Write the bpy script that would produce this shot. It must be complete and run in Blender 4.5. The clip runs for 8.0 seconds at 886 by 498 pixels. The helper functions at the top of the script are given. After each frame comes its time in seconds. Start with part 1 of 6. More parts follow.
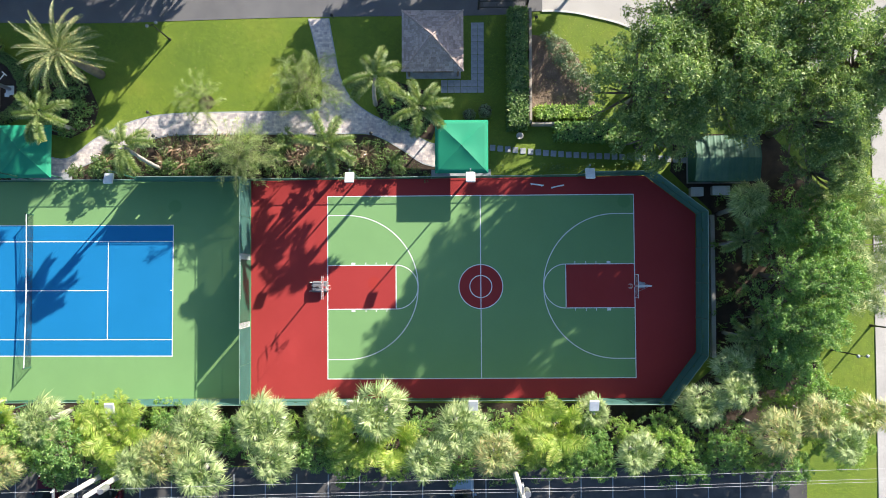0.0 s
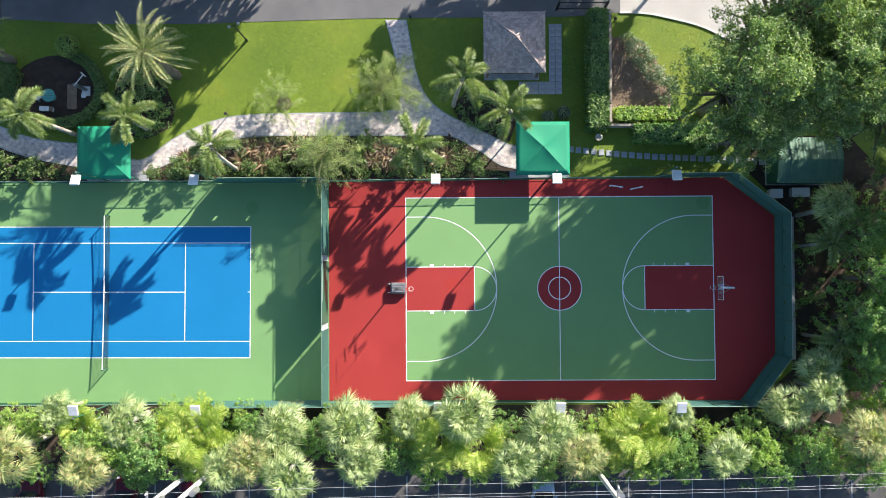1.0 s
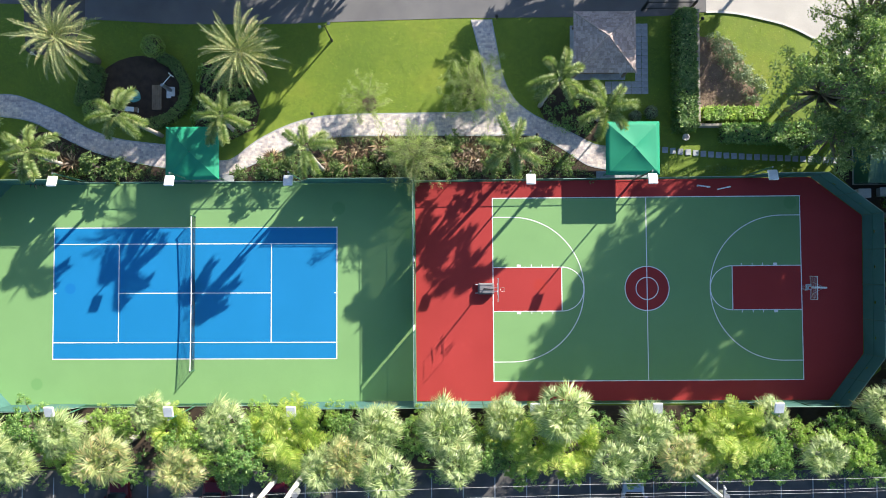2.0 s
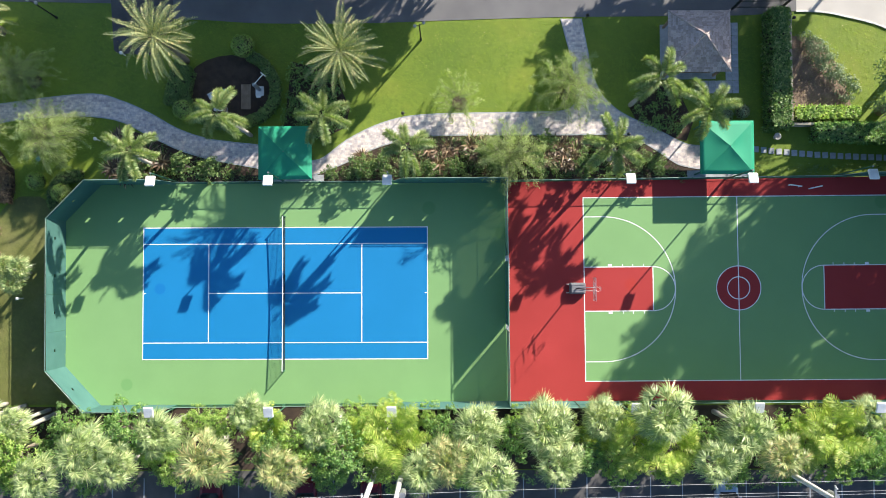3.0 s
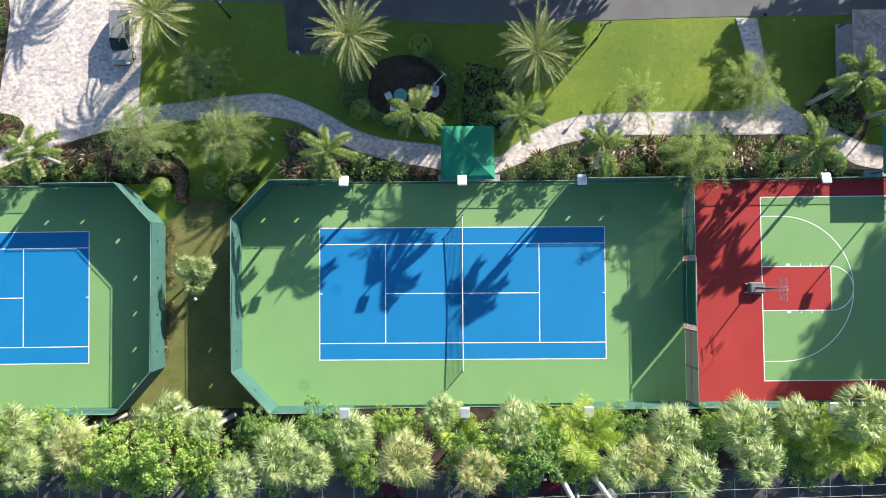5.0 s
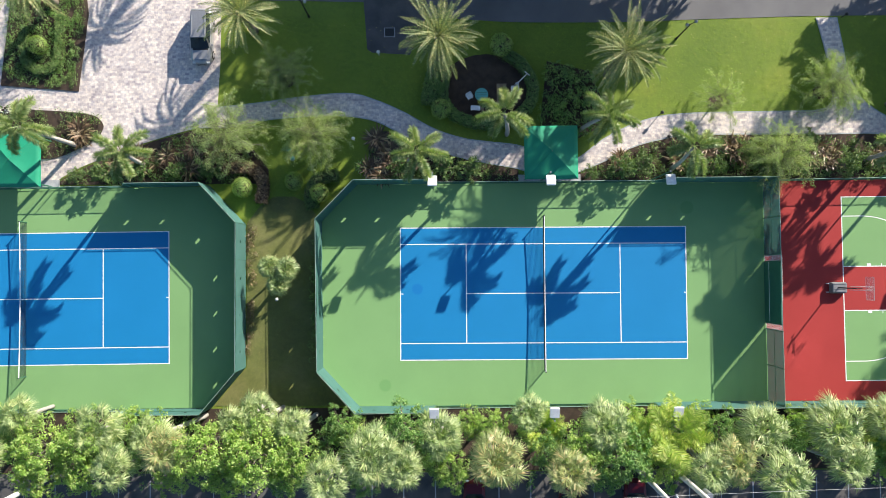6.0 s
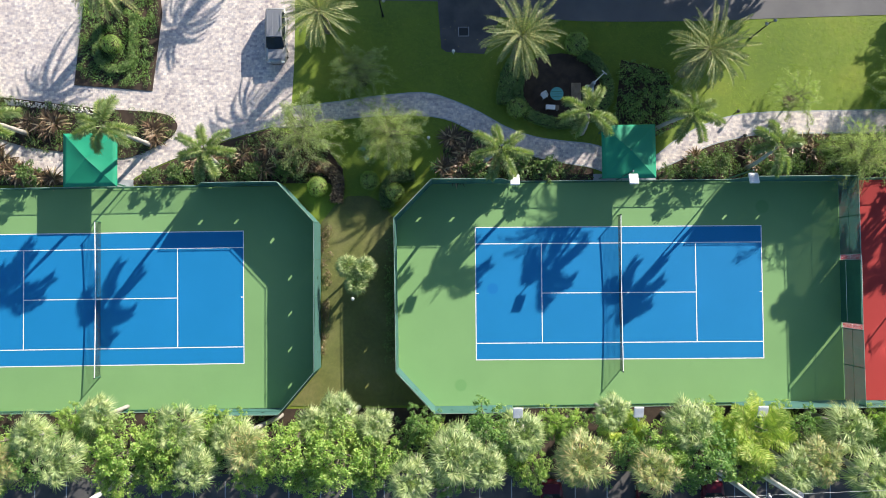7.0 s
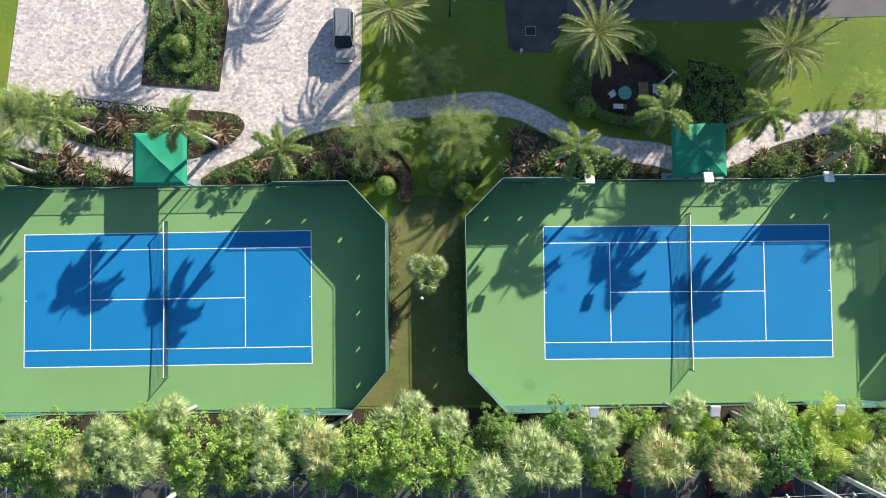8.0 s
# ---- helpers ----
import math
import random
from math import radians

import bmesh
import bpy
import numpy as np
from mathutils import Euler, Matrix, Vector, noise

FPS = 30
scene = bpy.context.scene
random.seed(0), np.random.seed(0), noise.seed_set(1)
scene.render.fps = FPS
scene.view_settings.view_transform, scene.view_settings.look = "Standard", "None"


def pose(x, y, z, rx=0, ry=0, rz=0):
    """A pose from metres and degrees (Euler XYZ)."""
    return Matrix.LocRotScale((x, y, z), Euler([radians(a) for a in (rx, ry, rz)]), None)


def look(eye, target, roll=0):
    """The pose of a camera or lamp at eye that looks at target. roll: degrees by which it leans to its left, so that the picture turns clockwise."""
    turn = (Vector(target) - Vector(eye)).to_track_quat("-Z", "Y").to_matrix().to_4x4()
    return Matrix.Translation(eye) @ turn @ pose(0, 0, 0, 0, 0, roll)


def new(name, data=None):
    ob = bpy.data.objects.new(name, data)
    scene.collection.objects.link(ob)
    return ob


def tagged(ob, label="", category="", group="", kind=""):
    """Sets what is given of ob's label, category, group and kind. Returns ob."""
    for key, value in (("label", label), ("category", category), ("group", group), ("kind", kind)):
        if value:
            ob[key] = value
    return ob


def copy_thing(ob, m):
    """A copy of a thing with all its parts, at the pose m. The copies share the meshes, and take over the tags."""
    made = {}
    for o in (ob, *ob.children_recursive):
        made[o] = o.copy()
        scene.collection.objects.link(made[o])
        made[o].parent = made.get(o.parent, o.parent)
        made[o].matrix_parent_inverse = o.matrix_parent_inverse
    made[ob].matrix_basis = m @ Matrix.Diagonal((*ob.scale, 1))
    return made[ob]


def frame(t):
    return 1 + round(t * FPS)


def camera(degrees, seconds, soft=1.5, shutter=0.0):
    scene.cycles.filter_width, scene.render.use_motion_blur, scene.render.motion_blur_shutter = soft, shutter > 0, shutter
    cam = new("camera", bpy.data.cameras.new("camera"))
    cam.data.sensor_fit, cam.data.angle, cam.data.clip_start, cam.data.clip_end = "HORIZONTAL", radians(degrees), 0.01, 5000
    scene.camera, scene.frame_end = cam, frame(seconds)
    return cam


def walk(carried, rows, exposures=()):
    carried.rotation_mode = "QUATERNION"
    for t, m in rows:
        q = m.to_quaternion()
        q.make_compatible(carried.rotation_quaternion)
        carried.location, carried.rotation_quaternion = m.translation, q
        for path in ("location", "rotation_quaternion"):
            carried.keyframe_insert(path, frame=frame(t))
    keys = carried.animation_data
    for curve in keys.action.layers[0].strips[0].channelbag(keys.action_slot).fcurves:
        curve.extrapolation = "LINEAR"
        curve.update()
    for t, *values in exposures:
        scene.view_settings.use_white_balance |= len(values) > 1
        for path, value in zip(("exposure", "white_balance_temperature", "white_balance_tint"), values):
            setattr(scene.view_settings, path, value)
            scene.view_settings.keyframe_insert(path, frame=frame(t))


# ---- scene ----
cam = camera(63.4, 8.0, soft=0.8)
PATH = [
    (0, 35.368, 1.523, 59.971, 1.814, 0.769, -0.118),
    (0.5, 32.030, 1.572, 59.971, 1.847, 0.603, -0.118),
    (1, 28.607, 1.614, 59.958, 1.868, 0.576, -0.088),
    (1.5, 24.995, 1.643, 59.936, 1.874, 0.537, -0.128),
    (3, 13.632, 1.688, 59.822, 1.853, 0.440, -0.241),
    (3.5, 9.779, 1.693, 59.809, 1.868, 0.405, -0.244),
    (4, 5.963, 1.715, 59.836, 1.867, 0.367, -0.269),
    (4.5, 2.224, 1.753, 59.828, 1.838, 0.289, -0.312),
    (6, -8.197, 1.874, 59.727, 1.772, 0.137, -0.366),
    (6.5, -11.482, 1.827, 59.691, 1.812, 0.062, -0.392),
    (7, -14.494, 1.703, 59.609, 1.934, 0.094, -0.415),
    (7.5, -17.439, 1.553, 59.545, 2.068, 0.039, -0.423),
    (8, -20.262, 1.400, 59.505, 2.216, -0.009, -0.482),
]
EXPOSURE = ((0.0, 1.26), (1.5, 1.31), (3.0, 1.28), (4.5, 1.19), (6.0, 1.04), (8.0, 0.96))
walk(cam, [(t, pose(x, y, z, rx, ry, rz)) for t, x, y, z, rx, ry, rz in PATH], EXPOSURE)

# ---- light ----
SHADOW = Vector((-1.505, -1.75, -1.0))            # where a metre of height throws its shadow
world = bpy.data.worlds.new("sky")
scene.world = world
world.use_nodes = True
wn = world.node_tree
sky = wn.nodes.new("ShaderNodeTexSky")
sky.sky_type = 'NISHITA'
sky.sun_disc = False
sky.sun_elevation = radians(23.4)
sky.sun_rotation = radians(40.7)
sky.ozone_density = 4.0
wn.nodes["Background"].inputs["Strength"].default_value = 0.090
wn.links.new(sky.outputs[0], wn.nodes["Background"].inputs[0])
sun = new("sun", bpy.data.lights.new("sun", "SUN"))
sun.data.energy, sun.data.angle, sun.data.color = 5.0, radians(0.55), (1.0, 0.915, 0.80)
sun.matrix_world = look(-SHADOW * 60, (0, 0, 0))


# ---- materials ----
def node_mat(name):
    m = bpy.data.materials.new(name)
    m.use_nodes = True
    return m, m.node_tree.nodes, m.node_tree.links, m.node_tree.nodes["Principled BSDF"]


def ramp_of(n, l, src, stops):
    r = n.new("ShaderNodeValToRGB")
    els = r.color_ramp.elements
    while len(els) < len(stops):
        els.new(0.5)
    for e, (p, c) in zip(els, stops):
        e.position, e.color = p, (*c, 1)
    l.new(src, r.inputs[0])
    return r.outputs[0]


def noise_of(n, l, scale, detail=4.0, rough=0.55, vec=None):
    t = n.new("ShaderNodeTexNoise")
    t.inputs["Scale"].default_value, t.inputs["Detail"].default_value, t.inputs["Roughness"].default_value = scale, detail, rough
    if vec is None:
        vec = n.new("ShaderNodeTexCoord").outputs["Object"]
    l.new(vec, t.inputs["Vector"])
    return t.outputs["Fac"]


def mix_of(n, l, fac, a, b, mode="MIX"):
    m = n.new("ShaderNodeMix")
    m.data_type, m.blend_type = "RGBA", mode
    for i, v in ((0, fac), (6, a), (7, b)):
        if isinstance(v, bpy.types.NodeSocket):
            l.new(v, m.inputs[i])
        else:
            m.inputs[i].default_value = v if i == 0 else (*v, 1)
    return m.outputs[2]


def bump_of(n, l, height, strength, dist):
    b = n.new("ShaderNodeBump")
    b.inputs["Strength"].default_value, b.inputs["Distance"].default_value = strength, dist
    l.new(height, b.inputs["Height"])
    return b.outputs[0]


def rough_mat(name, c1, c2, big=0.4, fine=30.0, rough=0.8, metal=0.0, bump=0.3, dist=0.01, spots=None):
    """A surface mottled at two scales: broad stains and fine grain."""
    m, n, l, p = node_mat(name)
    broad = ramp_of(n, l, noise_of(n, l, big), [(0.3, c1), (0.7, c2)])
    grain = noise_of(n, l, fine, 3)
    shade = ramp_of(n, l, grain, [(0.25, (0.8, 0.8, 0.8)), (0.75, (1.12, 1.12, 1.12))])
    col = mix_of(n, l, 1.0, broad, shade, "MULTIPLY")
    if spots:
        v = n.new("ShaderNodeTexVoronoi")
        v.inputs["Scale"].default_value = spots[0]
        l.new(n.new("ShaderNodeTexCoord").outputs["Object"], v.inputs["Vector"])
        col = mix_of(n, l, ramp_of(n, l, v.outputs["Distance"], [(spots[1] * 0.8, (1, 1, 1)), (spots[1], (0, 0, 0))]), col, spots[2])
    l.new(col, p.inputs["Base Color"])
    p.inputs["Roughness"].default_value, p.inputs["Metallic"].default_value = rough, metal
    if bump:
        l.new(bump_of(n, l, grain, bump, dist), p.inputs["Normal"])
    return m


def leaf_mat(name, c1, c2, c3=None, through_light=0.35, rough=0.5):
    """Leaves: each one a little different, gloss on top, light coming through."""
    m, n, l, p = node_mat(name)
    g = n.new("ShaderNodeNewGeometry")
    stops = [(0.0, c1), (0.72, c2)] + ([(0.95, c3)] if c3 else [])
    col = ramp_of(n, l, g.outputs["Random Per Island"], stops)
    clump = noise_of(n, l, 0.9, 3)
    col = mix_of(n, l, 1.0, col, ramp_of(n, l, clump, [(0.3, (0.72, 0.78, 0.75)), (0.7, (1.2, 1.15, 0.95))]), "MULTIPLY")
    l.new(col, p.inputs["Base Color"])
    p.inputs["Roughness"].default_value = rough
    t = n.new("ShaderNodeBsdfTranslucent")
    l.new(mix_of(n, l, 1.0, col, (1.2, 1.4, 0.7), "MULTIPLY"), t.inputs["Color"])
    mx = n.new("ShaderNodeMixShader")
    mx.inputs[0].default_value = through_light
    l.new(p.outputs[0], mx.inputs[1])
    l.new(t.outputs[0], mx.inputs[2])
    l.new(mx.outputs[0], n["Material Output"].inputs["Surface"])
    return m


def paver_mat(name, stops, w, h, mortar):
    m, n, l, p = node_mat(name)
    b = n.new("ShaderNodeTexBrick")
    b.inputs["Scale"].default_value = 1.0
    b.inputs["Brick Width"].default_value, b.inputs["Row Height"].default_value = w, h
    b.inputs["Mortar Size"].default_value = 0.008
    b.inputs["Color1"].default_value, b.inputs["Color2"].default_value = (0, 0, 0, 1), (1, 1, 1, 1)
    b.inputs["Mortar"].default_value = (0.5, 0.5, 0.5, 1)
    l.new(n.new("ShaderNodeTexCoord").outputs["Object"], b.inputs["Vector"])
    col = ramp_of(n, l, b.outputs["Color"], stops)
    stain = ramp_of(n, l, noise_of(n, l, 0.5, 5), [(0.3, (0.84, 0.82, 0.82)), (0.7, (1.06, 1.05, 1.02))])
    col = mix_of(n, l, 1.0, col, stain, "MULTIPLY")
    patch = ramp_of(n, l, noise_of(n, l, 3.5, 4), [(0.35, (0.70, 0.69, 0.75)), (0.65, (1.14, 1.12, 1.06))])
    col = mix_of(n, l, 1.0, col, patch, "MULTIPLY")
    col = mix_of(n, l, b.outputs["Fac"], col, mortar)
    l.new(col, p.inputs["Base Color"])
    p.inputs["Roughness"].default_value = 0.85
    l.new(bump_of(n, l, b.outputs["Fac"], 0.4, -0.01), p.inputs["Normal"])
    return m


def plain_mat(name, c, rough=0.5, metal=0.0, var=0.12):
    return rough_mat(name, tuple(v * (1 - var) for v in c), tuple(v * (1 + var) for v in c), 1.5, 40, rough, metal, 0.1, 0.003)


M_GREEN = rough_mat("court acrylic green", (0.185, 0.345, 0.138), (0.203, 0.372, 0.150), 0.25, 60, 0.75, 0, 0.15, 0.003, (0.16, 0.10, (0.150, 0.31, 0.115)))
M_RED = rough_mat("court acrylic red", (0.330, 0.034, 0.032), (0.370, 0.040, 0.038), 0.25, 60, 0.75, 0, 0.15, 0.003, (0.2, 0.12, (0.36, 0.035, 0.028)))
M_BLUE = rough_mat("court acrylic blue", (0.006, 0.185, 0.42), (0.008, 0.20, 0.455), 0.25, 60, 0.72, 0, 0.15, 0.003, (0.17, 0.09, (0.004, 0.155, 0.41)))
for m in (M_GREEN, M_RED, M_BLUE):
    m.node_tree.nodes["Principled BSDF"].inputs["Specular IOR Level"].default_value = 0.25
M_LINE = plain_mat("court line white", (0.86, 0.86, 0.84), 0.7, 0, 0.04)
M_SCREEN = rough_mat("windscreen fabric", (0.070, 0.190, 0.165), (0.092, 0.235, 0.205), 0.8, 25, 0.8, 0, 0.3, 0.01)
_n, _l = M_SCREEN.node_tree.nodes, M_SCREEN.node_tree.links
_t, _m = _n.new("ShaderNodeBsdfTranslucent"), _n.new("ShaderNodeMixShader")
_t.inputs["Color"].default_value, _m.inputs[0].default_value = (0.09, 0.24, 0.20, 1), 0.3
_l.new(_n["Principled BSDF"].outputs[0], _m.inputs[1])
_l.new(_t.outputs[0], _m.inputs[2])
_l.new(_m.outputs[0], _n["Material Output"].inputs["Surface"])
M_MESHSCREEN = M_SCREEN.copy()
M_MESHSCREEN.name = "open-weave windscreen"
_n, _l = M_MESHSCREEN.node_tree.nodes, M_MESHSCREEN.node_tree.links
_t, _m = _n.new("ShaderNodeBsdfTransparent"), _n.new("ShaderNodeMixShader")
_m.inputs[0].default_value = 0.33
_l.new(_n["Material Output"].inputs["Surface"].links[0].from_socket, _m.inputs[1])
_l.new(_t.outputs[0], _m.inputs[2])
_l.new(_m.outputs[0], _n["Material Output"].inputs["Surface"])
M_FENCE = plain_mat("green coated steel", (0.05, 0.17, 0.11), 0.45, 0.3)
M_RAIL = plain_mat("weathered pale green rail", (0.30, 0.42, 0.36), 0.5, 0.4)
M_ASPHALT = rough_mat("asphalt", (0.125, 0.124, 0.130), (0.175, 0.172, 0.174), 0.3, 25, 0.9, 0, 0.4, 0.01)
M_ASPHALT_DARK = rough_mat("dark asphalt", (0.060, 0.060, 0.064), (0.125, 0.118, 0.112), 0.6, 25, 0.9, 0, 0.4, 0.01)
M_CONCRETE = rough_mat("pale concrete", (0.42, 0.40, 0.38), (0.52, 0.50, 0.47), 0.4, 14, 0.9, 0, 0.2, 0.01)
M_KERB = rough_mat("kerb concrete", (0.60, 0.59, 0.57), (0.70, 0.68, 0.66), 0.8, 14, 0.9, 0, 0.2, 0.01)
M_STONE = rough_mat("grey flagstone", (0.30, 0.32, 0.34), (0.44, 0.46, 0.48), 2.0, 18, 0.85, 0, 0.4, 0.01)
M_PAVER = paver_mat("tumbled pavers", [(0.0, (0.46, 0.42, 0.43)), (0.35, (0.66, 0.60, 0.56)), (0.7, (0.76, 0.70, 0.65)), (1.0, (0.56, 0.53, 0.54))], 0.31, 0.21, (0.48, 0.44, 0.42))
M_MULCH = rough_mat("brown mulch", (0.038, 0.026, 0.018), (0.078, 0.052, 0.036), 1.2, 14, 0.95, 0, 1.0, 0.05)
M_SAND = rough_mat("dry leaf litter", (0.17, 0.12, 0.085), (0.27, 0.20, 0.15), 1.0, 9, 0.95, 0, 1.0, 0.05)
M_BARK = rough_mat("grey bark", (0.16, 0.13, 0.10), (0.26, 0.22, 0.18), 2.0, 18, 0.9, 0, 0.8, 0.03)
M_PALMTRUNK = rough_mat("palm trunk", (0.30, 0.28, 0.25), (0.45, 0.42, 0.38), 3.0, 16, 0.85, 0, 0.6, 0.02)
M_FABRIC = rough_mat("green canopy fabric", (0.004, 0.235, 0.125), (0.006, 0.265, 0.145), 0.5, 40, 0.7, 0, 0.15, 0.004)
M_WHITE = plain_mat("white painted metal", (0.78, 0.78, 0.76), 0.45)
M_STEEL = plain_mat("galvanised steel", (0.42, 0.43, 0.44), 0.4, 0.7)
M_BLACK = plain_mat("black painted metal", (0.02, 0.02, 0.02), 0.5)
M_GREYPAD = plain_mat("grey padding", (0.20, 0.20, 0.21), 0.7)
M_WOOD = rough_mat("weathered wood", (0.20, 0.14, 0.09), (0.30, 0.22, 0.15), 3.0, 30, 0.8, 0, 0.4, 0.01)
M_TEAL = plain_mat("teal plastic", (0.10, 0.36, 0.33), 0.5)
M_RUBBER = plain_mat("black rubber", (0.02, 0.02, 0.02), 0.85)
M_WALLWHITE = rough_mat("whitewashed wall", (0.55, 0.52, 0.47), (0.70, 0.67, 0.62), 1.0, 12, 0.9, 0, 0.3, 0.01)
M_WALLBEIGE = rough_mat("weathered beige wall", (0.30, 0.26, 0.21), (0.44, 0.40, 0.34), 1.6, 12, 0.9, 0, 0.4, 0.01)
M_CABLE = plain_mat("pale cable", (0.48, 0.48, 0.48), 0.5)
M_GALV = plain_mat("pale galvanised wire", (0.55, 0.56, 0.56), 0.55, 0.15)
M_CORD = plain_mat("dark net cord", (0.03, 0.05, 0.05), 0.8)
M_SHEDROOF = rough_mat("green ribbed roof", (0.05, 0.14, 0.09), (0.09, 0.20, 0.13), 0.9, 20, 0.6, 0, 0.3, 0.01)
M_TRANSPARENT = bpy.data.materials.new("clear acrylic")
M_TRANSPARENT.use_nodes = True
_p = M_TRANSPARENT.node_tree.nodes["Principled BSDF"]
_p.inputs["Transmission Weight"].default_value, _p.inputs["Roughness"].default_value, _p.inputs["IOR"].default_value = 0.9, 0.05, 1.2
_p.inputs["Base Color"].default_value = (0.85, 0.85, 0.88, 1)
M_GLASS = plain_mat("dark car glass", (0.05, 0.065, 0.078), 0.14, 0, 0.02)


def shingle_mat():
    m, n, l, p = node_mat("weathered wood shingle")
    g = n.new("ShaderNodeNewGeometry")
    col = ramp_of(n, l, g.outputs["Random Per Island"], [(0, (0.33, 0.265, 0.245)), (0.5, (0.45, 0.37, 0.345)), (1, (0.55, 0.46, 0.43))])
    grain = noise_of(n, l, 12, 4)
    col = mix_of(n, l, 1.0, col, ramp_of(n, l, grain, [(0.3, (0.8, 0.8, 0.8)), (0.7, (1.15, 1.12, 1.1))]), "MULTIPLY")
    l.new(col, p.inputs["Base Color"])
    p.inputs["Roughness"].default_value = 0.85
    l.new(bump_of(n, l, grain, 0.4, 0.01), p.inputs["Normal"])
    return m


def lawn_mat(name, stops):
    m, n, l, p = node_mat(name)
    broad = ramp_of(n, l, noise_of(n, l, 0.18, 5), stops)
    tuft = ramp_of(n, l, noise_of(n, l, 3.2, 6, 0.7), [(0.25, (0.78, 0.82, 0.78)), (0.5, (0.98, 0.99, 0.98)), (0.75, (1.2, 1.16, 1.1))])
    blades = noise_of(n, l, 24, 4, 0.7)
    col = mix_of(n, l, 1.0, broad, tuft, "MULTIPLY")
    col = mix_of(n, l, 1.0, col, ramp_of(n, l, blades, [(0.25, (0.55, 0.6, 0.5)), (0.75, (1.35, 1.3, 1.25))]), "MULTIPLY")
    l.new(col, p.inputs["Base Color"])
    p.inputs["Roughness"].default_value = 0.8
    l.new(bump_of(n, l, blades, 0.6, 0.03), p.inputs["Normal"])
    return m


M_SHINGLE = shingle_mat()
M_LAWN = lawn_mat("lawn grass", [(0.3, (0.114, 0.185, 0.018)), (0.55, (0.160, 0.230, 0.022)), (0.75, (0.220, 0.262, 0.030))])
M_DRYLAWN = lawn_mat("thin dry grass", [(0.35, (0.100, 0.105, 0.035)), (0.5, (0.135, 0.150, 0.042)), (0.68, (0.190, 0.185, 0.075))])
L_FAN = leaf_mat("fan palm leaf", (0.200, 0.285, 0.115), (0.390, 0.465, 0.230), (0.600, 0.610, 0.378), 0.38, 0.4)
L_FANOLD = leaf_mat("yellowing fan palm leaf", (0.220, 0.280, 0.115), (0.420, 0.450, 0.216), (0.640, 0.470, 0.270), 0.36, 0.45)
L_FOX = leaf_mat("foxtail palm leaf", (0.160, 0.245, 0.084), (0.285, 0.360, 0.162), (0.500, 0.510, 0.270), 0.3, 0.42)
L_DATE = leaf_mat("date palm leaf", (0.162, 0.208, 0.103), (0.306, 0.348, 0.173), (0.544, 0.468, 0.252), 0.25, 0.42)
L_GRASS = leaf_mat("grass blade", (0.200, 0.310, 0.026), (0.275, 0.380, 0.036), (0.37, 0.43, 0.06), 0.45, 0.65)
L_STRIP = leaf_mat("thin olive grass blade", (0.130, 0.145, 0.045), (0.200, 0.210, 0.070), (0.30, 0.27, 0.12), 0.3, 0.7)
L_ARECA = leaf_mat("areca palm leaf", (0.270, 0.391, 0.075), (0.446, 0.530, 0.126), (0.614, 0.614, 0.213), 0.45, 0.42)
L_BRIGHT = leaf_mat("bright broad leaf", (0.233, 0.381, 0.098), (0.400, 0.521, 0.167), (0.577, 0.614, 0.279), 0.46, 0.42)
L_DEEP = leaf_mat("deep green leaf", (0.125, 0.260, 0.083), (0.245, 0.390, 0.135), (0.420, 0.520, 0.225), 0.4, 0.42)
L_FICUS = leaf_mat("glossy tree leaf", (0.115, 0.195, 0.083), (0.250, 0.340, 0.143), (0.470, 0.520, 0.270), 0.42, 0.42)
L_WISPY = leaf_mat("fine pale leaf", (0.27, 0.345, 0.17), (0.42, 0.49, 0.25), (0.57, 0.62, 0.36), 0.45, 0.5)
L_HEDGE = leaf_mat("hedge leaf", (0.096, 0.192, 0.054), (0.180, 0.282, 0.090), (0.312, 0.396, 0.162), 0.3, 0.45)
L_GROUND = leaf_mat("ground cover leaf", (0.072, 0.144, 0.045), (0.156, 0.240, 0.081), (0.288, 0.360, 0.144), 0.3, 0.5)
L_CORDY = leaf_mat("bronze strap leaf", (0.07, 0.050, 0.035), (0.20, 0.125, 0.085), (0.50, 0.38, 0.27), 0.2, 0.4)
L_SILVER = leaf_mat("silvery shrub leaf", (0.14, 0.20, 0.12), (0.22, 0.29, 0.19), (0.32, 0.38, 0.27), 0.25, 0.5)
L_DRY = leaf_mat("fallen leaf", (0.35, 0.30, 0.10), (0.50, 0.42, 0.18), (0.60, 0.52, 0.30), 0.2, 0.7)


# ---- mesh tools ----
def part(name, bm, material, parent=None, label="", loc=None):
    """Links a bmesh as one mesh object, under a thing or a part."""
    me = bpy.data.meshes.new(name)
    bm.to_mesh(me)
    bm.free()
    me.materials.append(material)
    ob = new(name, me)
    if parent is not None:
        ob.parent = parent
    if loc is not None:
        ob.location = loc
    return tagged(ob, label) if label else ob


def raw(name, verts, faces, material, parent=None, label="", smooth=False):
    """The same from lists made by a function."""
    me = bpy.data.meshes.new(name)
    me.from_pydata(verts, [], faces)
    if smooth:
        me.polygons.foreach_set("use_smooth", [True] * len(me.polygons))
    me.materials.append(material)
    ob = new(name, me)
    if parent is not None:
        ob.parent = parent
    return tagged(ob, label) if label else ob


def thing(name, at, label, category, group="", rz=0.0):
    e = new(name)
    e.empty_display_size = 0.3
    e.matrix_basis = pose(*at, 0, 0, rz)
    return tagged(e, label, category, group)


